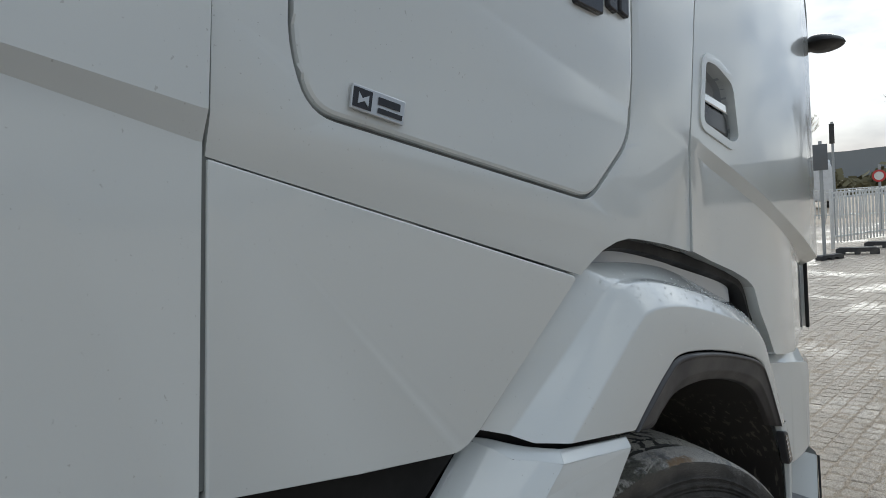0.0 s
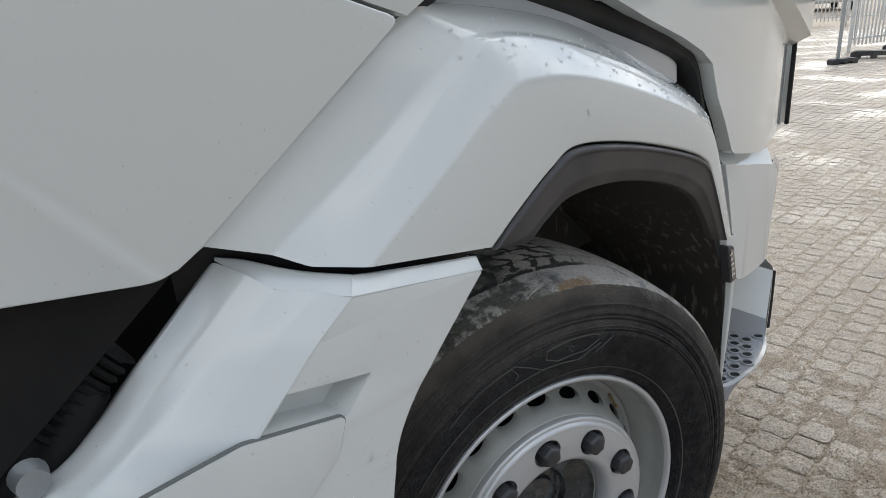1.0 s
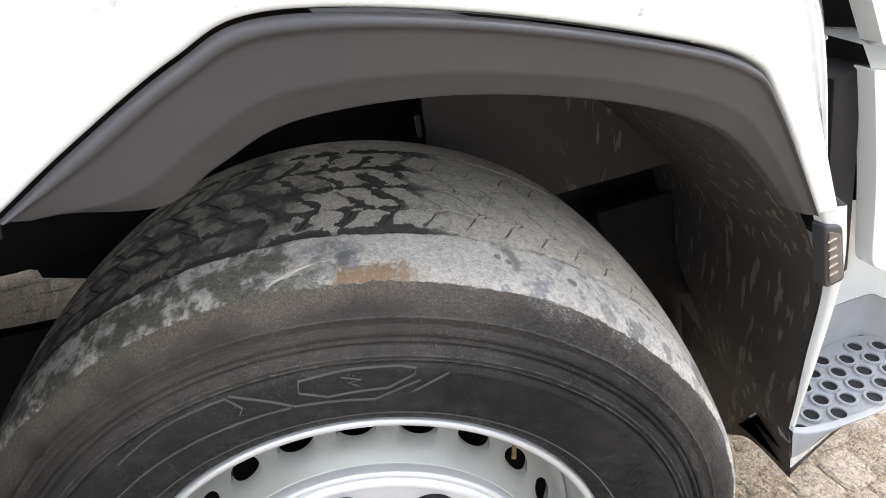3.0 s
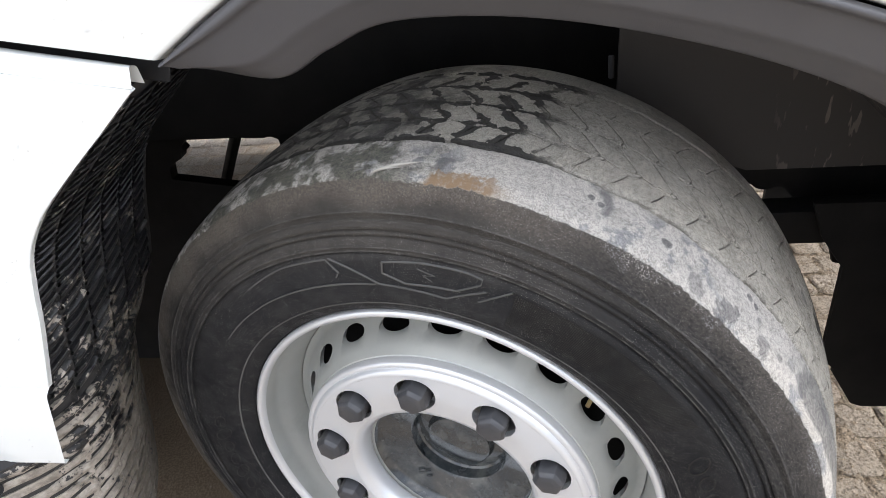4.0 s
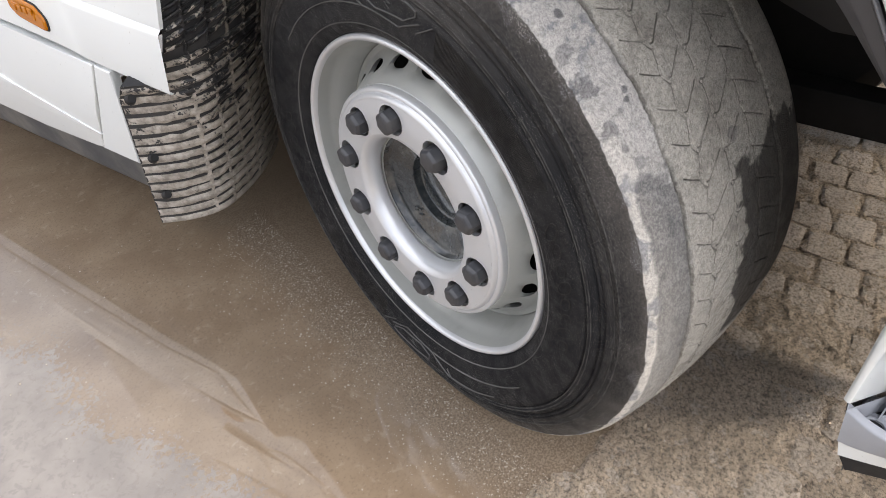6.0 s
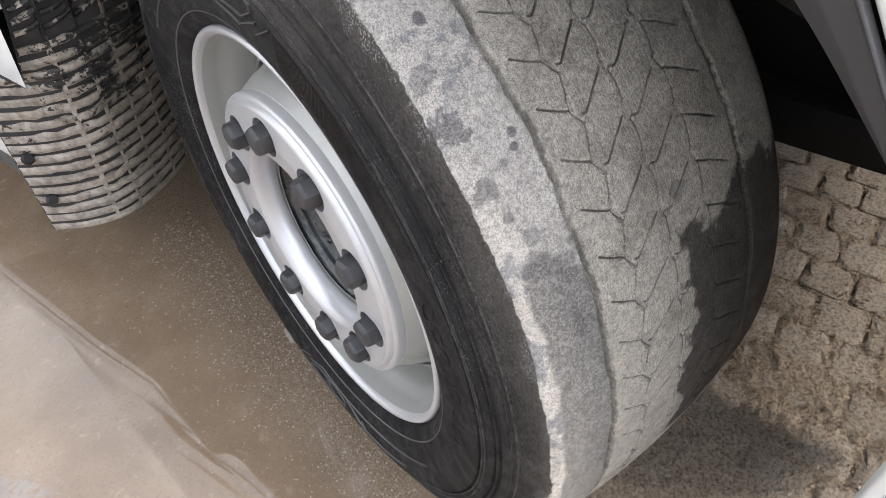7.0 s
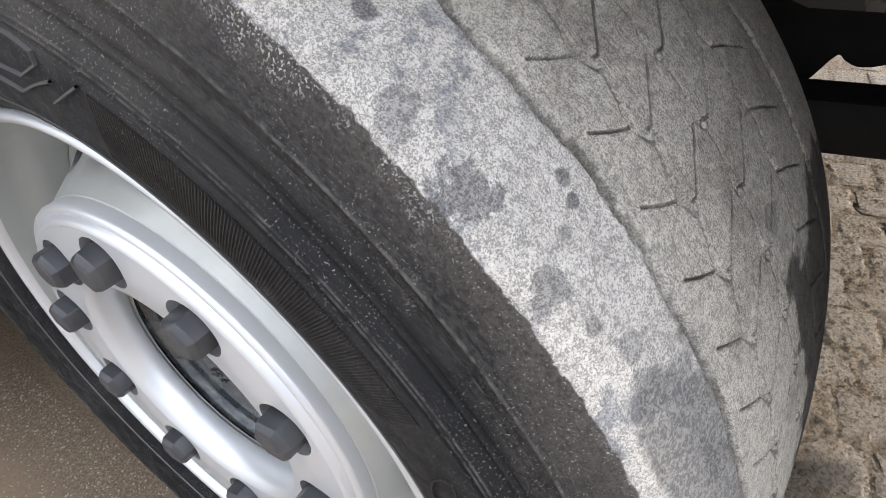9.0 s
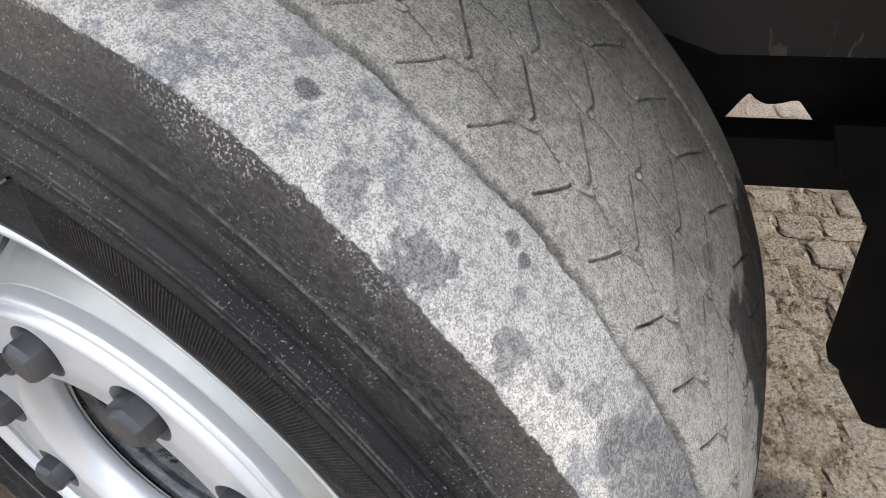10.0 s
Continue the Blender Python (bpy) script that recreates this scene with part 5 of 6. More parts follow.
    quads = np.stack([i * m + j, i * m + j + 1, k * m + j + 1, k * m + j], -1).reshape(-1, 4)
    me = bpy.data.meshes.new("tyre")
    me.vertices.add(len(verts)), me.loops.add(quads.size), me.polygons.add(len(quads))
    me.vertices.foreach_set("co", verts.ravel())
    me.loops.foreach_set("vertex_index", quads.ravel().astype(np.int32))
    me.polygons.foreach_set("loop_start", np.arange(0, quads.size, 4, dtype=np.int32))
    me.update(calc_edges=True)
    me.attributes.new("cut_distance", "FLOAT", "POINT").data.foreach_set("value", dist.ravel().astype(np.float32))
    return finish(me, TYRE, 0)


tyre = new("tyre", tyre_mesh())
tyre.data.shade_smooth()
tyre.parent = wheel
tagged(tyre, "black worn tyre with dusty grey tread")


torn = tube("torn_lip", [(-0.0205, -0.043, 0.4695), (-0.0245, -0.035, 0.473), (-0.0285, -0.024, 0.4755), (-0.0345, -0.013, 0.4765), (-0.0375, -0.003, 0.4772), (-0.0435, 0.009, 0.4768)], lambda u: 0.0004 + 0.0016 * math.sin(math.pi * min(1.0, u * 1.1)) ** 0.7, TORN, tyre, "pale torn lip of rubber", 7, 20)
tube("torn_lip", [(-0.0245, -0.037, 0.473), (-0.0275, -0.022, 0.4748), (-0.031, -0.008, 0.4756)], lambda u: 0.0012 * (1 - u) + 0.0003, TORN, tyre, "", 6, 10)


def side_x(r):
    """The sidewall's outer face near a radius."""
    return float(np.interp(r, [0.301, 0.31, 0.32, 0.3265, 0.334, 0.345, 0.358, 0.37, 0.38, 0.3945], [-0.012, -0.005, -0.001, 0.0005, 0.0025, 0.004, 0.0055, 0.0066, 0.0072, 0.0072]))


def raised(name, points, width, height, parent, closed=False):
    """A raised line on the sidewall along (angle in degrees, radius) points."""
    pts = [(radians(a), r) for a, r in points]
    if closed:
        pts.append(pts[0])
    dense = []
    for (a0, r0), (a1, r1) in zip(pts, pts[1:]):
        n = max(1, int(abs(a1 - a0) / radians(2)))
        dense += [(a0 + (a1 - a0) * i / n, r0 + (r1 - r0) * i / n) for i in range(n)]
    dense.append(pts[-1])
    verts, faces = [], []
    for i, (a, r) in enumerate(dense):
        p, q = dense[max(i - 1, 0)], dense[min(i + 1, len(dense) - 1)]
        t = Vector((q[1] * math.cos(q[0]) - p[1] * math.cos(p[0]), q[1] * math.sin(q[0]) - p[1] * math.sin(p[0]))).normalized()
        n = Vector((-t.y, t.x))
        c = Vector((r * math.cos(a), r * math.sin(a)))
        for s, h in ((-0.5, -0.003), (-0.3, height), (0.3, height), (0.5, -0.003)):
            d = c + n * (width * s)
            verts.append((side_x(d.length) + h, d.x, d.y))
    for i in range(len(dense) - 1):
        faces += [(i * 4 + j, i * 4 + j + 1, i * 4 + j + 5, i * 4 + j + 4) for j in range(3)]
    return from_lists(name, verts, faces, TYRE if name == "relief_letter" else RELIEF, parent)


# raised rings, panels and lettering-like relief as plain shapes
for half in (0, 180):
    for line, closed in (([(94.5, 0.381), (95, 0.366), (91, 0.3535), (81.6, 0.358), (77.7, 0.376), (77.6, 0.384), (80, 0.387), (87.5, 0.386)], True),
                         ([(104.4, 0.387), (96.3, 0.3495), (83.5, 0.3425), (76.6, 0.369)], False),
                         ([(142, 0.3525), (120, 0.3515), (106, 0.35), (97, 0.349)], False),
                         ([(77.6, 0.3515), (75, 0.366), (72.6, 0.381)], False),
                         ([(125.4, 0.3785), (115, 0.386), (105, 0.3855), (103.7, 0.367), (104.7, 0.36)], False)):
        raised("relief_line", [(a + half, r) for a, r in line], 0.0021, 0.0022, tyre, closed)
    raised("relief_bar", [(88.5 + half, 0.377), (85.5 + half, 0.371), (87.5 + half, 0.369), (86 + half, 0.362)], 0.0024, 0.001, tyre)
for start in (27, 207):
    # slanted plain loops where the sidewall carries its lettering
    for i in range(8):
        mid, tall = start - 4.6 * i, 0.0145 if i % 3 == 0 else 0.0095
        loop = [(mid + 1.7 * math.cos(q) + 1.5 * math.sin(q) * tall / 0.0145, 0.3545 + tall * math.sin(q)) for q in (2 * math.pi * n / 16 for n in range(16))]
        raised("relief_letter", loop, 0.002, 0.0011, tyre, True)
raised("relief_line", [(a, 0.318) for a in range(0, 361, 3)], 0.0025, 0.001, tyre)
for start, end in ((72, 36), (252, 216)):
    verts, faces = [], []
    for a in np.arange(end, start, 0.34):
        b = len(verts)
        turn = max(0.0, 1 - (a - end) / 3.0)
        for da, h in ((0.0, -0.0004), (0.07, 0.0008), (0.17, 0.0008), (0.24, -0.0004)):
            ang = radians(a + da)
            for r in (0.331 + 0.012 * turn * turn, 0.345, 0.362, 0.379):
                verts.append((side_x(r) + h, r * math.cos(ang), r * math.sin(ang)))
        faces += [(b + 4 * j + q, b + 4 * j + 1 + q, b + 4 * j + 5 + q, b + 4 * j + 4 + q) for j in range(3) for q in range(3)]
    tagged(from_lists("serration", verts, faces, TYRE, tyre, smooth=0), "band of fine moulded ribs", kind="stuff")

# rim: flange, barrel, disc with hand holes
v, f = turned([(-0.02, 0.2855), (-0.04, 0.2835), (-0.05, 0.282), (-0.058, 0.276), (-0.085, 0.268), (-0.12, 0.264), (-0.2, 0.262), (-0.3, 0.264)], 160)
rim = from_lists("rim", v, f, RIM, wheel, "silver-grey steel rim", 60)
# the lip takes the brighter ring paint to stand for its highlight
v, f = turned([(-0.034, 0.2905), (-0.022, 0.2975), (-0.0135, 0.2968), (-0.0105, 0.2938), (-0.0105, 0.2905), (-0.0135, 0.287), (-0.0205, 0.2853)], 160)
from_lists("flange", v, f, RING, rim, "rolled rim edge, coloured brighter in place of its highlight", 60)


def holed_ring(name, profile, holes, hole_at, hole_size, phase, mat, parent, depth=0.006, label="", inner=12):
    """A turned shell with a ring of oval holes. profile: (x, r) from outside in; the holes sit at the fraction hole_at of it."""
    lens = np.concatenate([[0], np.cumsum([math.dist(a, b) for a, b in zip(profile, profile[1:])])])
    total = lens[-1]

    def spot(u, ang):
        x, r = np.interp(u * total, lens, [p[0] for p in profile]), np.interp(u * total, lens, [p[1] for p in profile])
        return (x, r * math.cos(ang), r * math.sin(ang))

    verts, faces, sector = [], [], 2 * math.pi / holes
    mid_r = np.interp(hole_at * total, lens, [p[1] for p in profile])
    half_w = sector * mid_r / 2
    corner = [math.atan2(sy * half_w, sx) for sx in ((1 - hole_at) * total, -hole_at * total) for sy in (1, -1)]
    angles = sorted([2 * math.pi * k / 32 - math.pi + 0.01 for k in range(32)] + corner)
    n = len(angles)
    for h in range(holes):
        centre = phase + h * sector
        base = len(verts)
        for shell in range(4):
            for k in range(n):
                a = angles[k]
                du, dv = math.cos(a), math.sin(a)
                ou, ov = hole_size[0] * du, hole_size[1] * dv
                half = sector * mid_r / 2
                s = min((1 - hole_at) * total / du if du > 1e-6 else hole_at * total / -du if du < -1e-6 else 1e9, half / abs(dv) if abs(dv) > 1e-6 else 1e9)
                eu, ev = du * s, dv * s
                if shell == 3:
                    p = Vector(spot(hole_at + ou / total, centre + ov / mid_r))
                    verts.append((p.x - depth, p.y, p.z))
                    continue
                w = (1.0, 0.45, 0.0)[shell]
                verts.append(spot(min(1, max(0, hole_at + (eu * w + ou * (1 - w)) / total)), centre + (ev * w + ov * (1 - w)) / mid_r))
        for shell in range(3):
            for k in range(n):
                m = (k + 1) % n
                faces.append((base + shell * n + k, base + shell * n + m, base + (shell + 1) * n + m, base + (shell + 1) * n + k))
    bm = bmesh.new()
    vs = [bm.verts.new(p) for p in verts]
    for face in faces:
        bm.faces.new([vs[i] for i in face])
    bmesh.ops.remove_doubles(bm, verts=bm.verts, dist=0.0004)
    return part(name, bm, mat, parent, label, 45)


PHASE = radians(97.5)
# disc cone with twenty hand holes; the corners between the sectors are closed by the neighbouring fans
v, f = turned([(-0.094, 0.2655), (-0.0935, 0.256), (-0.089, 0.252)], 120)
from_lists("disc_root", v, f, RIM, rim, "", 60)
holed_ring("disc_cone", [(-0.089, 0.252), (-0.07, 0.236), (-0.045, 0.222), (-0.03, 0.214)], 20, 0.42, (0.0165, 0.0235), radians(89), RIM, rim, 0.012, "steel disc with oval hand holes")
v, f = turned([(-0.03, 0.214), (-0.026, 0.207), (-0.044, 0.203), (-0.046, 0.12)], 120)
from_lists("disc_face", v, f, RIM, rim, "", 60)
v, f = turned([(-0.13, 0.262), (-0.13, 0.1)], 60)
from_lists("brake_shield", v, f, CHASSIS, wheel, "black brake drum behind the holes")

# bright trim ring with ten openings for the nuts
v, f = turned([(-0.03, 0.2125), (-0.018, 0.2135), (-0.0145, 0.212), (-0.0135, 0.2085), (-0.0145, 0.2055), (-0.01, 0.2035), (-0.0075, 0.1995), (-0.008, 0.197)], 140)
ring = from_lists("nut_ring", v, f, RING, wheel, "silver nut cover ring with double edge", 60)
holed_ring("ring_face", [(-0.008, 0.197), (-0.006, 0.1675), (-0.008, 0.138)], 10, 0.5, (0.0255, 0.0282), PHASE, RING, ring, 0.01)
v, f = turned([(-0.008, 0.138), (-0.0095, 0.133), (-0.017, 0.127), (-0.038, 0.1215), (-0.042, 0.1225), (-0.045, 0.127)], 120)
from_lists("ring_throat", v, f, RING, ring, "", 60)
# hub: a dark glossy plate sunk behind the ring, with a low centre cap
v, f = turned([(-0.047, 0.14), (-0.05, 0.1285), (-0.06, 0.123), (-0.064, 0.118), (-0.072, 0.075), (-0.075, 0.0715), (-0.09, 0.069), (-0.0925, 0.066), (-0.092, 0.052), (-0.089, 0.0495), (-0.08, 0.0475), (-0.0785, 0.044), (-0.0775, 0.0)], 96)
hub = from_lists("hub", v, f, HUB, wheel, "dark grey glossy hub plate with low centre cap", 35)
for k, (a, r) in enumerate(((226, 0.094), (231, 0.088), (236, 0.095), (229, 0.101))):
    a = radians(a)
    bar("hub_emblem", (-0.067, r * math.cos(a), r * math.sin(a)), (-0.067, r * math.cos(a) + 0.01, r * math.sin(a) + 0.003), 0.003, 0.002, HUB, hub, 0.0006, up=(1, 0, 0))

def nut_mesh():
    """A hexagonal plastic cap with a domed top on a round collar."""
    bm = bmesh.new()
    rings = []
    for x, r, hexed in ((-0.062, 0.0222, True), (-0.006, 0.0208, True), (-0.001, 0.0168, True), (0.0005, 0.0105, True)):
        rings.append([bm.verts.new((x, r * math.cos(a), r * math.sin(a))) for a in (math.pi / 3 * k for k in range(6))])
    for p, q in zip(rings, rings[1:]):
        for k in range(6):
            bm.faces.new((p[k], p[(k + 1) % 6], q[(k + 1) % 6], q[k]))
    bm.faces.new(rings[-1])
    bmesh.ops.bevel(bm, geom=bm.edges[:], offset=0.0009, segments=2, profile=0.5, affect="EDGES")
    bmesh.ops.recalc_face_normals(bm, faces=bm.faces)
    me = bpy.data.meshes.new("nut_cap")
    bm.to_mesh(me)
    bm.free()
    return finish(me, NUT, 30)


cap = nut_mesh()
for i in range(10):
    a = PHASE - i * math.pi / 5
    nut = new("nut_cap", cap)
    nut.parent = wheel
    nut.matrix_local = Matrix.Translation((0.011, 0.1675 * math.cos(a), 0.1675 * math.sin(a))) @ Matrix.Rotation(a + 0.37 * i, 4, "X")
tagged(nut, "dark hexagonal plastic nut cap")
tube("valve_stem", [(-0.09, 0.198, 0.162), (-0.07, 0.19, 0.157), (-0.056, 0.186, 0.153)], 0.003, BRASS, wheel, "brass tyre valve", 8)

# ---- chassis seen past the wheel ----
loft("engine_tunnel", [[(-0.62, -3.3, 1.3), (-0.62, 0.1, 1.3), (-0.62, 0.4, 1.25), (-0.62, 1.35, 1.2)], [(-0.66, -3.3, 0.74), (-0.66, 0.1, 0.72), (-0.62, 0.4, 0.61), (-0.62, 1.35, 0.61)],
                       [(-1.2, -3.3, 0.78), (-1.2, 0.1, 0.72), (-1.2, 0.4, 0.72), (-1.2, 1.35, 0.72)], [(-2.38, -3.3, 0.8), (-2.2, 0.1, 0.75), (-1.9, 0.4, 0.75), (-1.9, 1.35, 0.75)]], 24, CHASSIS, truck, label="black chassis and engine tunnel")
bar("chassis_rail", (-0.66, -1.9, 0.88), (-0.66, 1.2, 0.88), 0.08, 0.26, CHASSIS, truck)
bar("drag_link", (-0.74, -1.6, 0.54), (-0.74, -0.2, 0.54), 0.05, 0.06, CHASSIS, truck, 0.01)
bar("front_axle", (-0.35, 0.0, 0.47), (-2.0, 0.0, 0.47), 0.11, 0.13, CHASSIS, truck, 0.02)
plate("bumper_flank", [(0.65, 0.62), (0.679, 0.547), (0.732, 0.475), (0.744, 0.259), (0.752, 0.235), (0.776, 0.215), (0.778, 0.2), (0.835, 0.11), (0.86, 0.1), (1.0, 0.1), (1.0, 0.62)], CHASSIS, truck, lambda y, z: -0.5, 0.012, edge=0, label="black inner flank of the bumper")
# small added plate that hides a bright sliver of ground
plate("sliver_block", [(0.736, 0.5), (0.82, 0.5), (0.84, 0.4), (0.766, 0.42)], CHASSIS, truck, lambda y, z: -0.6, 0.01, edge=0)
# added plate, darkens what shows through the gusset's cut-out
plate("gap_block", [(0.985, 0.03), (1.3, 0.03), (1.3, 0.62), (0.985, 0.62)], CHASSIS, truck, lambda y, z: -1.5, 0.02, edge=0, label="black plate added to darken the view through the cut-out")
# dark block added to close the view over the cross beam
bar("sight_block", (-1.0, 0.25, 0.54), (-1.6, 0.25, 0.54), 0.76, 0.4, CHASSIS, truck, 0.05)
bar("cross_beam", (-0.6, 0.36, 0.522), (-0.6, 1.3, 0.53), 0.06, 0.075, CHASSIS, truck)
for y, r in ((0.6, 0.035), (0.735, 0.045)):
    tube("pipe", [(-0.64, y, 0.63), (-1.4, y + 0.05, 0.64)], r, CHASSIS, truck)
v, f = turned([(-0.39, 0.2), (-0.4, 0.1), (-0.5, 0.1), (-0.52, 0.2), (-0.41, 0.21)], 30)
from_lists("brake_drum", v, f, CHASSIS, wheel)
loft("bumper_underside", [[(-0.02, 0.74, 0.37), (-0.05, 1.0, 0.37), (-0.1, 1.2, 0.37)], [(-0.2, 0.84, 0.4), (-0.2, 1.0, 0.38), (-0.25, 1.3, 0.37)], [(-0.58, 0.94, 0.45), (-0.58, 1.0, 0.42), (-0.6, 1.4, 0.37)]], 8, CHASSIS, truck)
loft("bumper_front", [[(-0.3, 1.41, 1.02), (-0.8, 1.56, 1.02), (-1.6, 1.56, 1.02), (-2.4, 1.4, 1.02)], [(-0.3, 1.42, 0.6), (-0.8, 1.57, 0.6), (-1.6, 1.57, 0.6), (-2.4, 1.4, 0.6)], [(-0.3, 1.4, 0.345), (-0.8, 1.5, 0.345), (-1.6, 1.5, 0.345), (-2.4, 1.4, 0.345)]], 16, WHITE, truck, label="white front of the bumper")
bar("bumper_lip", (-0.3, 1.42, 0.46), (-2.2, 1.46, 0.46), 0.04, 0.23, CHASSIS, truck, 0.01)
plate("inner_frame", [(-1.5, 0.08), (-0.12, 0.08), (-0.12, 0.4), (-0.3, 0.575), (-0.478, 0.592), (-0.652, 0.622), (-0.649, 0.648), (-0.632, 0.663), (-0.615, 0.672), (-0.612, 0.684), (-0.601, 0.689), (-0.607, 0.7), (-0.597, 0.712), (-0.6, 0.737),
                      (-0.473, 0.719), (-0.46, 0.713), (-0.415, 0.711), (-0.405, 0.716), (-0.385, 0.707), (-0.383, 0.69), (-0.3, 0.66), (-0.1, 0.64), (-0.1, 0.9), (-1.5, 0.9)],
      CHASSIS, truck, lambda y, z: -0.7, 0.03, edge=0.0, label="black frame plate behind the wheel")
GAP = spline([(0.553, 0.552), (0.562, 0.566), (0.58, 0.594), (0.59, 0.588), (0.605, 0.581), (0.623, 0.582), (0.643, 0.587), (0.656, 0.575), (0.68, 0.547)], 25)
plate("frame_gusset", [(0.15, 0.75), (0.15, 0.515), (0.56, 0.515), *[(float(q[0]), float(q[1])) for q in GAP], (0.69, 0.515), (1.3, 0.515), (1.3, 0.75)], CHASSIS, truck, lambda y, z: -0.63, 0.012, edge=0, label="black gusset with an arched cut-out")
# unseen plates on the far side, added to block light under the truck
bar("far_light_block", (-2.42, -0.55, 0.8), (-2.42, 1.3, 0.8), 0.05, 0.9, CHASSIS, truck, 0.01)
bar("far_rear_light_block", (-2.42, -3.3, 0.69), (-2.42, -0.56, 0.69), 0.05, 1.12, CHASSIS, truck, 0.01)
bar("hanger_rod", (-0.962, -0.66, 0.48), (-0.76, -0.45, 0.81), 0.022, 0.022, CHASSIS, truck)
bar("step_tank", (-0.35, -3.3, 0.7), (-0.35, -0.98, 0.7), 0.6, 0.5, CHASSIS, truck, 0.03)
bar("cab_mount", (-0.3, -0.95, 1.15), (-0.3, -0.6, 1.0), 0.3, 0.1, CHASSIS, truck, 0.02)
plate("step_side", [(-0.62, 1.21), (-0.572, 1.172), (-0.64, 1.124), (-0.7, 1.08), (-0.78, 1.024), (-0.95, 0.9), (-1.9, 0.85), (-1.9, 1.3), (-0.95, 1.26)], CHASSIS, truck, lambda y, z: -0.04, 0.004, edge=0.0012, label="black plate under the cab")
for k in range(9):
    v, f = turned([(0.0, 0.026), (0.004, 0.03), (0.008, 0.026)], 20)
    m = Matrix.Translation((-0.1, -0.64 - 0.009 * k, 1.09 - 0.006 * k)) @ Matrix.Rotation(radians(35), 4, "X") @ Matrix.Rotation(radians(90), 4, "Z")
    from_lists("hose_fold", [tuple(m @ Vector(p)) for p in v], f, CHASSIS, truck)
tube("air_hose", [(-0.1, -0.66, 1.07), (-0.1, -0.74, 0.98), (-0.1, -0.86, 0.95)], 0.03, BLACK, truck, n=10)
for y, z in ((-0.73, 1.03), (-0.82, 0.96)):
    bm = bmesh.new()
    bmesh.ops.create_cone(bm, cap_ends=True, segments=16, radius1=0.017, radius2=0.014, depth=0.02)
    bmesh.ops.transform(bm, matrix=Matrix.Translation((-0.04, y, z)) @ Matrix.Rotation(radians(90), 4, "Y"), verts=bm.verts)
    part("frame_bolt", bm, GALV, truck)

# ---- ground ----
GX, GY = 0.105, 0.1


def in_puddle(x, y):
    """How far a place lies inside the muddy water beside the truck (above 0: under water)."""
    edge = 0.1 * noise.noise(Vector((x * 3, y * 3, 7.0))) + 0.03 * noise.noise(Vector((x * 11, y * 11, 3.0)))
    # behind the wheel it widens under the truck, its brown standing for shaded ground
    return min(0.38 - y - 0.25 * max(0.0, x) + edge, x + 0.42 + 0.7 * max(0.0, -0.3 - y) + edge, 2.3 - x + 3 * edge, y + 3.3 + 3 * edge)


def ground_mesh():
    """One sheet to the horizon, finer and slightly uneven near the truck."""
    xs = np.concatenate([[-900, -200, -60, -20, -9], np.arange(-4, -1.7, 0.1), np.arange(-1.7, -1.0, 0.014), np.arange(-1.0, 0.6, 0.006), np.arange(0.6, 0.9, 0.02), np.arange(0.9, 3.01, 0.1), [6, 20, 60, 200, 900]])
    ys = np.concatenate([[-900, -200, -40, -12], np.arange(-4, 0.1, 0.1), np.arange(0.1, 0.25, 0.016), np.arange(0.25, 1.15, 0.006), np.arange(1.15, 1.7, 0.014), np.arange(1.7, 6.01, 0.1), [10, 25, 60, 200, 900]])
    vs, fs = [], []
    for y in ys:
        for x in xs:
            near = 1.0 if -4 <= x <= 3 and -4 <= y <= 6 else 0.0
            z = -0.0014 + near * 0.0022 * noise.noise(Vector((x * 7.3, y * 7.3, 0.3)))
            drift = max(0.0, 1 - math.hypot((x + 0.1) / 0.75, (y - 0.5) / 0.55)) if y > 0.1 else 0.0
            if near and -1.7 < x < 0.9 and 0.1 < y < 1.7:
                z += 0.005 * drift - 0.0003 - (0.0012 if y < 1.3 and x < 0.4 else 0.0) + 0.0035 * noise.noise(Vector((x * 13, y * 13, 1.0))) + 0.0042 * noise.noise(Vector((x * 45, y * 45, 5.0))) + 0.0036 * noise.noise(Vector((x * 95, y * 95, 9.0)))
                under = min(1.0, max(0.0, (in_puddle(x, y) + 0.035) / 0.06))
                z = (z + 0.001) * (1 - under) - 0.006 * under
            elif near and in_puddle(x, y) > -0.1:
                z = -0.012
            vs.append((x, y, z - 0.003 * (1 - near)))
    n = len(xs)
    for j in range(len(ys) - 1):
        for i in range(n - 1):
            fs.append((j * n + i, j * n + i + 1, (j + 1) * n + i + 1, (j + 1) * n + i))
    return vs, fs


v, f = ground_mesh()
ground = tagged(from_lists("ground", v, f, GROUND), "sandy ground under worn paving", "ground", kind="structure")


def puddle_mesh():
    vs, fs, at = [], [], {}
    h = 0.02
    for i in range(-60, 132):
        for j in range(-180, 22):
            x, y = i * h, j * h
            if all(in_puddle(x + a, y + b) > -0.06 for a in (0, h) for b in (0, h)):
                ids = []
                for a, b in ((0, 0), (1, 0), (1, 1), (0, 1)):
                    key = (i + a, j + b)
                    if key not in at:
                        at[key] = len(vs)
                        vs.append((key[0] * h, key[1] * h, -0.0008))
                    ids.append(at[key])
                fs.append(tuple(ids))
    return vs, fs


v, f = puddle_mesh()
tagged(from_lists("puddle", v, f, PUDDLE), "shallow brown puddle of muddy water beside the truck", "puddle", kind="structure")


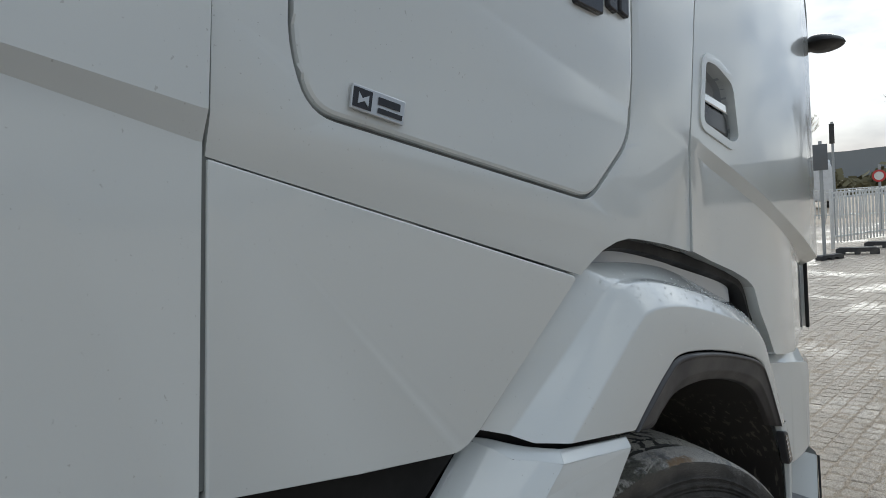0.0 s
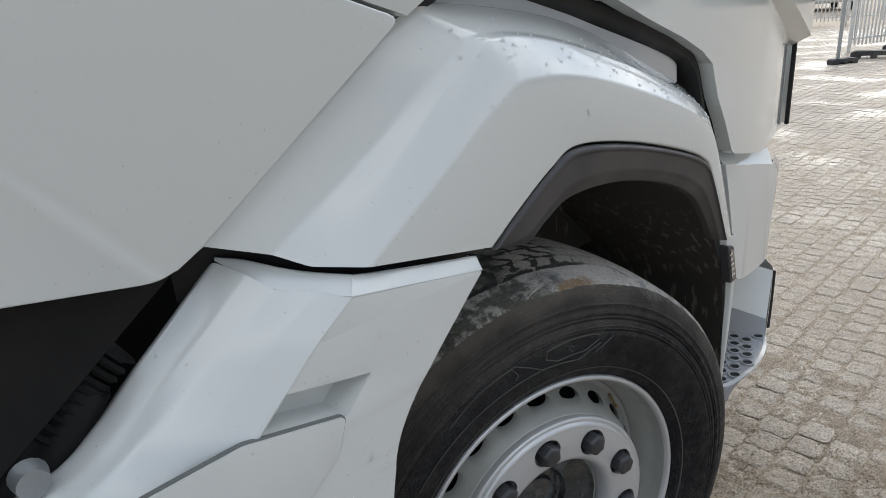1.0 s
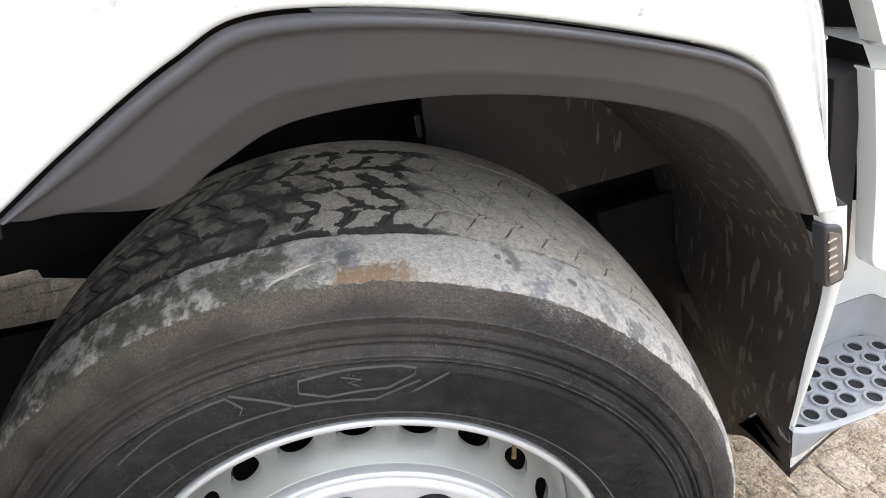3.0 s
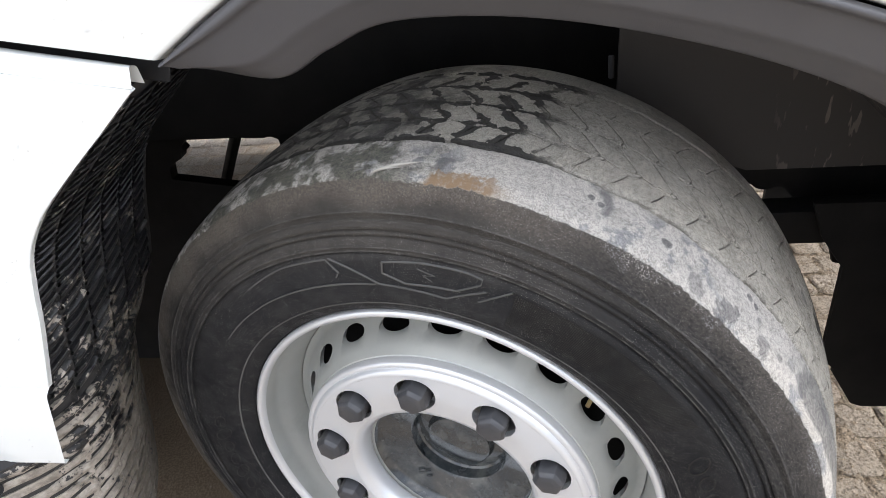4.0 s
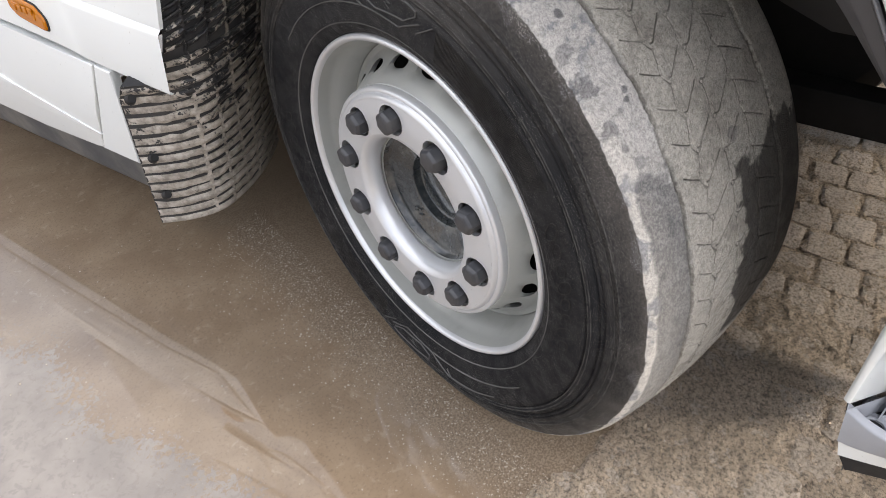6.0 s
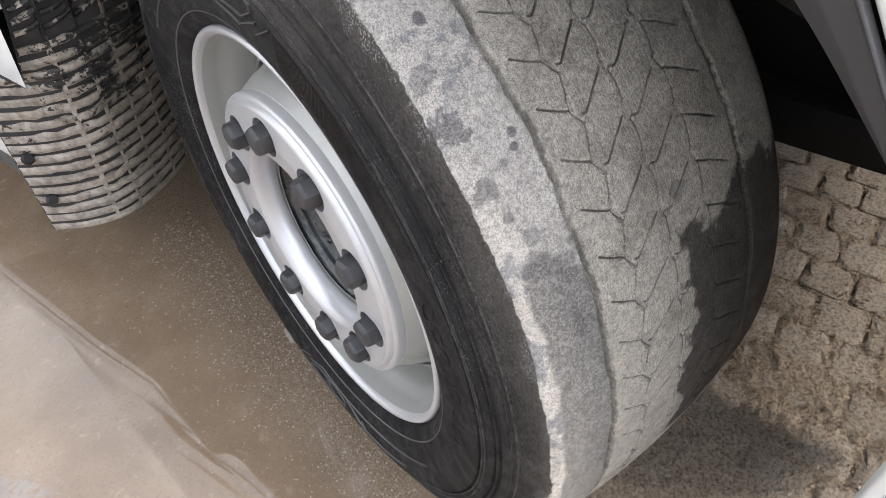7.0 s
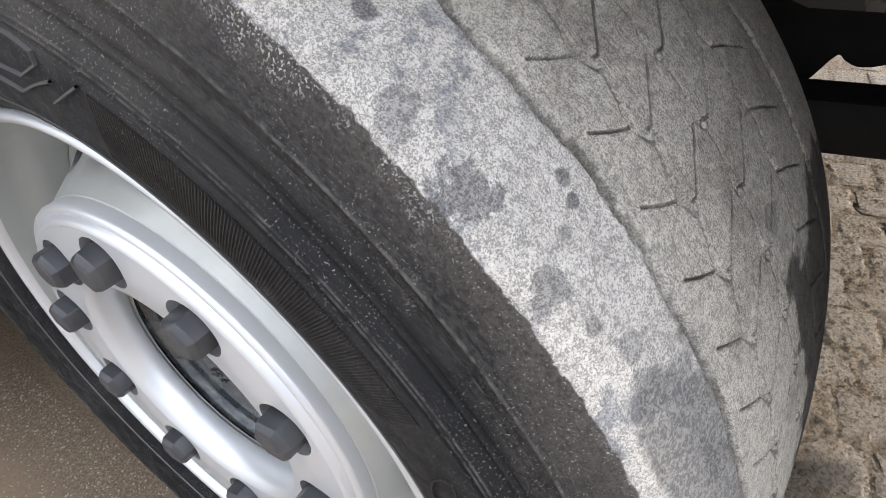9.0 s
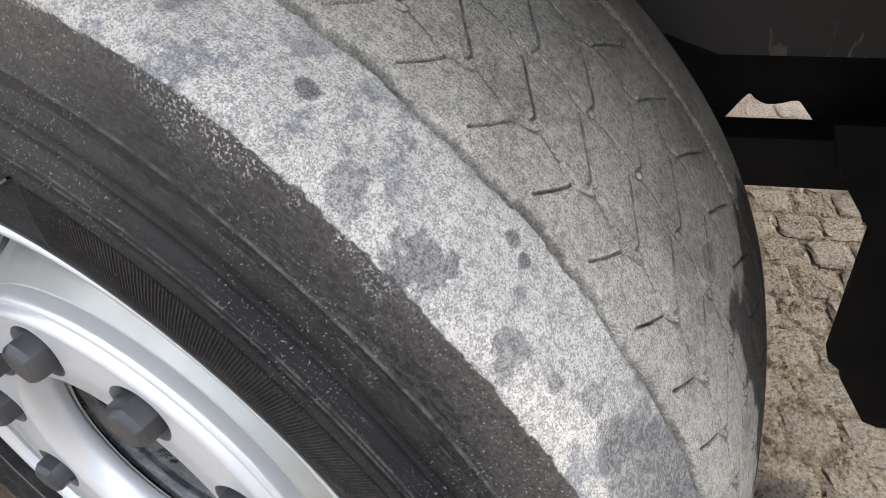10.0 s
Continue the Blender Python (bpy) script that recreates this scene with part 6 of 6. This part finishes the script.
def grit():
    """Loose sand grains and small stones, thickest round the tyre's foot."""
    rng = random.Random(31)
    vs, fs = [], []
    for n in range(6200):
        if n < 4800:
            y = rng.uniform(-0.75, 0.35)
            x = 0.27 * y - 0.02 + abs(rng.gauss(0, 0.1))
        else:
            x, y = rng.uniform(-0.7, 1.6), rng.uniform(-1.1, 1.15)
        s = 0.0007 + 0.0022 * rng.random() ** 4
        wet = in_puddle(x, y) > 0
        z = -0.0005 if wet else 0.004 + rng.uniform(0, 0.004)
        b = len(vs)
        turn = rng.uniform(0, 6.3)
        for k in range(4):
            q = turn + k * 1.57
            vs.append((x + s * math.cos(q) * rng.uniform(0.7, 1.3), y + s * math.sin(q) * rng.uniform(0.7, 1.3), z - 0.0005))
        vs.append((x + rng.uniform(-0.3, 0.3) * s, y + rng.uniform(-0.3, 0.3) * s, z + s * rng.uniform(0.5, 1.0)))
        fs += [(b, b + 1, b + 4), (b + 1, b + 2, b + 4), (b + 2, b + 3, b + 4), (b + 3, b, b + 4)]
    return tagged(from_lists("grit", vs, fs, GRIT, smooth=0), "pale sand grains and grit strewn on the wet ground", "grit", kind="stuff")


grit()


def sand_grains():
    """Coarse sand swept over the paving in front of the wheel."""
    rng = random.Random(77)
    vs, fs = [], []
    while len(fs) < 60000:
        x, y = rng.uniform(-1.5, 0.45), rng.uniform(0.3, 1.25)
        clump = noise.noise(Vector((x * 16, y * 16, 2.0))) + 0.5 * noise.noise(Vector((x * 50, y * 50, 6.0)))
        if in_puddle(x, y) > -0.015 or rng.random() > 0.55 + clump:
            continue
        s = 0.0011 + 0.0022 * rng.random() ** 3
        z = 0.0005 + 0.002 * rng.random() + 0.002 * max(0.0, clump)
        turn, b = rng.uniform(0, 6.3), len(vs)
        for k in range(3):
            q = turn + k * 2.094
            vs.append((x + s * math.cos(q) * rng.uniform(0.7, 1.3), y + s * math.sin(q) * rng.uniform(0.7, 1.3), z - 0.001))
        vs.append((x + rng.uniform(-0.4, 0.4) * s, y + rng.uniform(-0.4, 0.4) * s, z + s * rng.uniform(0.6, 1.1)))
        fs += [(b, b + 1, b + 3), (b + 1, b + 2, b + 3), (b + 2, b, b + 3)]
    me = bpy.data.meshes.new("sand_grains")
    me.from_pydata(vs, [], fs)
    me.update()
    return tagged(new("sand_grains", finish(me, SAND, 0)), "coarse warm sand swept over the paving", "sand", kind="stuff")


sand_grains()

# ---- what stands across the yard ----


def fence(at, turn, length, height, label):
    """Welded white picket fence: two rails, many pickets, posts on black feet."""
    ob = thing("fence", label, "fence", "yard fence panels")
    count = int(length / 0.11)
    picket = None
    for i in range(count + 1):
        x = length * i / count
        if picket is None:
            picket = bar("picket", (0, 0, 0.12), (0, 0, height), 0.035, 0.02, FENCE_WHITE, ob, 0.003)
        else:
            p = new("picket", picket.data)
            p.parent, p.location = ob, (x, 0, 0)
    for z in (0.25, height - 0.12, height - 0.02):
        bar("rail", (0, 0.02, z), (length, 0.02, z), 0.03, 0.04, FENCE_WHITE, ob, 0.003)
    for x in (0, length / 2, length):
        bar("post", (x, 0.03, 0.0), (x, 0.03, height + 0.03), 0.05, 0.05, FENCE_WHITE, ob, 0.004)
    ob.matrix_basis = pose(*at, 0, 0, turn)
    return ob


near_fence = fence((-3.42, 14.3, 0), 70, 7.0, 1.2, "white picket fence panel on black feet across the yard")
fence((-9.5, 23.0, 0), 4, 7.0, 1.1, "white picket fence farther back in the yard")


def foot(parent, x, y, turn, size=1.0):
    """A black moulded foot with a raised bridge between two pads."""
    bm = bmesh.new()
    outline = rounded([(-0.36, 0.0), (-0.36, 0.1), (-0.3, 0.13), (0.3, 0.13), (0.36, 0.1), (0.36, 0.0), (0.2, 0.0), (0.2, 0.05), (0.05, 0.05), (0.05, 0.0), (-0.05, 0.0), (-0.05, 0.05), (-0.2, 0.05), (-0.2, 0.0)], 0.01, 2)
    front = [bm.verts.new((u * size, -0.11 * size, v * size)) for u, v in outline]
    back = [bm.verts.new((u * size, 0.11 * size, v * size)) for u, v in outline]
    n = len(outline)
    bm.faces.new(front), bm.faces.new(back[::-1])
    for i in range(n):
        bm.faces.new((front[i], front[(i + 1) % n], back[(i + 1) % n], back[i]))
    ob = part("foot", bm, BLOCK, parent, "black recycled-plastic foot")
    ob.matrix_world = pose(x, y, 0.0, 0, 0, turn)
    ob.matrix_parent_inverse = parent.matrix_basis.inverted()
    ob.matrix_basis = pose(x, y, 0.0, 0, 0, turn)
    return ob


for x, y, turn in ((-2.75, 13.25, 12), (-2.55, 14.5, 12), (-1.7, 17.0, 12)):
    foot(near_fence, x, y, turn)


def sign_post(x, y, height, plates, label):
    ob = thing("sign_post", label, "sign post", at=(x, y, 0))
    tube("pole", [(0, 0, 0), (0, 0, height)], 0.03, GALV, ob)
    for z, w, h, m, dx in plates:
        s = bar("sign_plate", (dx - w / 2, -0.04, z), (dx + w / 2, -0.04, z), 0.01, h, m, ob, 0.003)
        bar("bracket", (-0.05, -0.03, z), (0.05, -0.03, z), 0.02, 0.03, GALV, ob, 0.002)
    return ob


pole = sign_post(-3.09, 12.4, 2.2, ((1.9, 0.26, 0.48, SIGN_BACK, 0.0),), "galvanised pole with the grey back of a sign")
foot(pole, -2.98, 12.3, 60, 0.7)
sign_post(-4.2, 17.5, 2.9, ((2.6, 0.12, 0.5, BLOCK, 0.0),), "dark pole beside the fence")
red = sign_post(-3.53, 19.0, 1.75, (), "red and white round sign by the fence")
for i, (r, m) in enumerate(((0.16, RED), (0.11, FENCE_WHITE))):
    v, f = turned([(0.0, r), (0.01, r), (0.012, 0.0)], 28)
    from_lists("sign_disc", [(y, -0.05 - x - 0.004 * i, z + 1.45) for x, y, z in v], f, m, red)


def van(at, turn, paint, label):
    """A white panel van seen from behind the fence."""
    ob = thing("van", label, "van", "parked vans")
    prof = [(-2.4, 0.35), (-2.45, 0.9), (-2.4, 2.0), (-2.2, 2.35), (0.9, 2.35), (1.5, 1.6), (2.3, 1.25), (2.5, 0.8), (2.45, 0.35)]
    prof = rounded(prof, 0.15, 4)
    verts = [(s * (0.95 if z < 1.9 else 0.86), y, z) for s in (-1, 1) for y, z in prof]
    n = len(prof)
    faces = [tuple(range(n)), tuple(range(2 * n - 1, n - 1, -1))] + [(i, (i + 1) % n, n + (i + 1) % n, n + i) for i in range(n)]
    from_lists("body", verts, faces, paint, ob)
    for y in (-1.5, 1.6):
        for s in (-0.88, 0.88):
            v, f = turned([(-0.1, 0.2), (-0.1, 0.33), (0.1, 0.33), (0.1, 0.2), (0.08, 0.0)], 20)
            w = from_lists("wheel", [(x + s, yy + y, z + 0.33) for x, yy, z in v], f, BLOCK, ob)
    for s in (-1, 1):
        from_lists("side_window", [(s * 0.955, 0.4, 1.45), (s * 0.955, 1.3, 1.45), (s * 0.955, 1.0, 1.95), (s * 0.955, 0.4, 1.95)], [(0, 1, 2, 3)], GLASS, ob, smooth=0)
    ob.matrix_basis = pose(*at, 0, 0, turn)
    return ob


for vx, vy, turn in ((-10.6, 36.0, 30), (17.0, 15.0, 75), (18.5, 21.0, 80), (20.5, 28.0, 84), (22.0, 36.0, 80)):
    if vx < 0:
        van((vx, vy, 0), turn, VAN, "white panel van parked behind the fence")
    else:
        van((vx, vy, 0), turn, VAN_GREY, "grey panel van parked across the open yard")


def bare_tree(at, height, seed):
    """A leafless tree: a tapered trunk and forking limbs down to fine twigs."""
    rng = random.Random(seed)
    ob = thing("tree", "bare winter tree beyond the yard", "tree", "bare trees", at=at)
    trunk_v, trunk_f, twig_v, twig_f = [], [], [], []

    def limb(p, d, length, r, depth):
        vs, fs = (trunk_v, trunk_f) if depth < 2 else (twig_v, twig_f)
        sides = 6 if depth < 2 else 3
        q = p + d * length
        base = len(vs)
        s = d.orthogonal().normalized()
        o = d.cross(s)
        for c, rr in ((p, r), (q, r * 0.62)):
            vs.extend(tuple(c + (s * math.cos(a) + o * math.sin(a)) * rr) for a in (2 * math.pi * k / sides for k in range(sides)))
        fs.extend((base + k, base + (k + 1) % sides, base + sides + (k + 1) % sides, base + sides + k) for k in range(sides))
        if depth >= 7:
            return
        for _ in range(3 if depth else 4):
            nd = (d + Vector((rng.uniform(-1, 1), rng.uniform(-1, 1), rng.uniform(-0.25, 0.8))) * 0.62).normalized()
            limb(p + d * length * rng.uniform(0.6, 1.0), nd, length * rng.uniform(0.62, 0.82), r * 0.55, depth + 1)

    limb(Vector((0, 0, -0.1)), Vector((0, 0, 1)), height * 0.3, height * 0.022, 0)
    from_lists("trunk", trunk_v, trunk_f, BARK, ob)
    from_lists("crown", twig_v, twig_f, BARK, ob, smooth=0)
    return ob


for i, (x, y, h) in enumerate(((-15.5, 50, 8.5), (-7.0, 46, 9.5), (-2.5, 52, 8), (-20, 60, 9), (3, 50, 9))):
    bare_tree((x, y, 0), h, 20 + i)


def hedge():
    rng = random.Random(5)
    vs, fs = [], []
    for _ in range(5200):
        x = rng.uniform(-40, 25)
        p = Vector((x, 56 + rng.uniform(-1.5, 1.5), max(0, rng.gauss(0.9, 0.5)) * (1 + 0.5 * noise.noise(Vector((x * 0.2, 0, 0))))))
        s, d = rng.uniform(0.2, 0.5), Vector((rng.uniform(-1, 1), rng.uniform(-1, 1), rng.uniform(-1, 1))).normalized()
        e = d.orthogonal().normalized() * s
        b = len(vs)
        vs += [tuple(p - e), tuple(p + d * s), tuple(p + e), tuple(p - d * s * 0.6)]
        fs.append((b, b + 1, b + 2, b + 3))
    return tagged(from_lists("hedge", vs, fs, HEDGE, smooth=0), "tangled brownish hedge and scrub beyond the yard", "hedge", kind="stuff")


hedge()
hill_v, hill_f = [], []
for i in range(241):
    a = 2 * math.pi * i / 240
    x, y = 330 * math.cos(a), 330 * math.sin(a)
    hill_v += [(x, y, -2), (x, y, 11 + 5 * noise.noise(Vector((x * 0.006, y * 0.006, 0))) + 1.4 * noise.noise(Vector((x * 0.05, y * 0.05, 0))))]
hill_f = [(2 * i, 2 * i + 2, 2 * i + 3, 2 * i + 1) for i in range(240)]
tagged(from_lists("backdrop", hill_v, hill_f, HILL), "low wooded hills on the horizon", "hills", kind="structure")

# ---- pavers, last: laid in running bond along the truck ----
rng = random.Random(11)


def paver_shape(lx, ly, plain=False):
    """A sett with worn, uneven sides, rounded over at the top; far ones have fewer corners."""
    a, b = lx / 2, ly / 2
    ring = [(-a, -b), (a, -b), (a, b), (-a, b)] if plain else [(-a * 0.8, -b), (0, -b), (a * 0.8, -b), (a, -b * 0.75), (a, b * 0.7), (a * 0.8, b), (0, b), (-a * 0.8, b), (-a, b * 0.75), (-a, -b * 0.7)]
    ring = [(x + rng.uniform(-0.0035, 0.0035), y + rng.uniform(-0.0035, 0.0035)) for x, y in ring]
    n, vs = len(ring), []
    for inset, z in ((0.0, -0.02), (0.0015, -0.0024), (0.011, 0.0)):
        for x, y in ring:
            k = 1 + rng.uniform(-0.45, 0.45)
            vs.append((x - math.copysign(min(abs(x), inset * k), x), y - math.copysign(min(abs(y), inset * k), y), z + rng.uniform(-0.0008, 0.0008)))
    fs = [tuple(range(2 * n, 3 * n))] + [(s * n + i, s * n + (i + 1) % n, s * n + n + (i + 1) % n, s * n + n + i) for s in range(2) for i in range(n)]
    return vs, fs


near_meshes = []
for k in range(24):
    v, f = paver_shape(GX - 0.003 - 0.002 * (k % 3), GY - 0.003 - 0.002 * (k % 2))
    me = bpy.data.meshes.new("paver")
    me.from_pydata(v, [], f)
    me.update()
    near_meshes.append(finish(me, PAVER, 0))
all_v, all_f, count = [], [], 0
for i in range(-60, 41):
    for j in range(-42, 225):
        x, y = (i + 0.5) * GX + 0.027, (j + (0.5 if i % 2 else 0.0)) * GY + 0.0985
        if x < -3.2 and y < 3 or y > 12 and x > 1:
            continue
        if in_puddle(x, y) > -0.05 or y < -4:
            continue
        h = 0.0005 + rng.uniform(-0.002, 0.002)
        near = -1.3 < x < 0.3 and 0.4 < y < 2.6
        turn, tx, ty = rng.uniform(-2.5, 2.5), rng.uniform(-0.7, 0.7), rng.uniform(-0.7, 0.7)
        m = pose(x, y, h, tx, ty, turn)
        if near and count < 300:
            p = new("paver", near_meshes[rng.randrange(24)])
            p.parent = ground
            p.matrix_local = m
            count += 1
        else:
            v, f = paver_shape(GX - 0.005, GY - 0.005, y > 4.5 or x < -2.2)
            b = len(all_v)
            all_v += [tuple(m @ Vector(q)) for q in v]
            all_f += [tuple(b + q for q in face) for face in f]
me = bpy.data.meshes.new("paving")
me.from_pydata(all_v, [], all_f)
me.update()
paving = new("paving", finish(me, PAVERS, 0))
paving.parent = ground
tagged(paving, "grey-brown concrete pavers, wet in patches", kind="stuff")
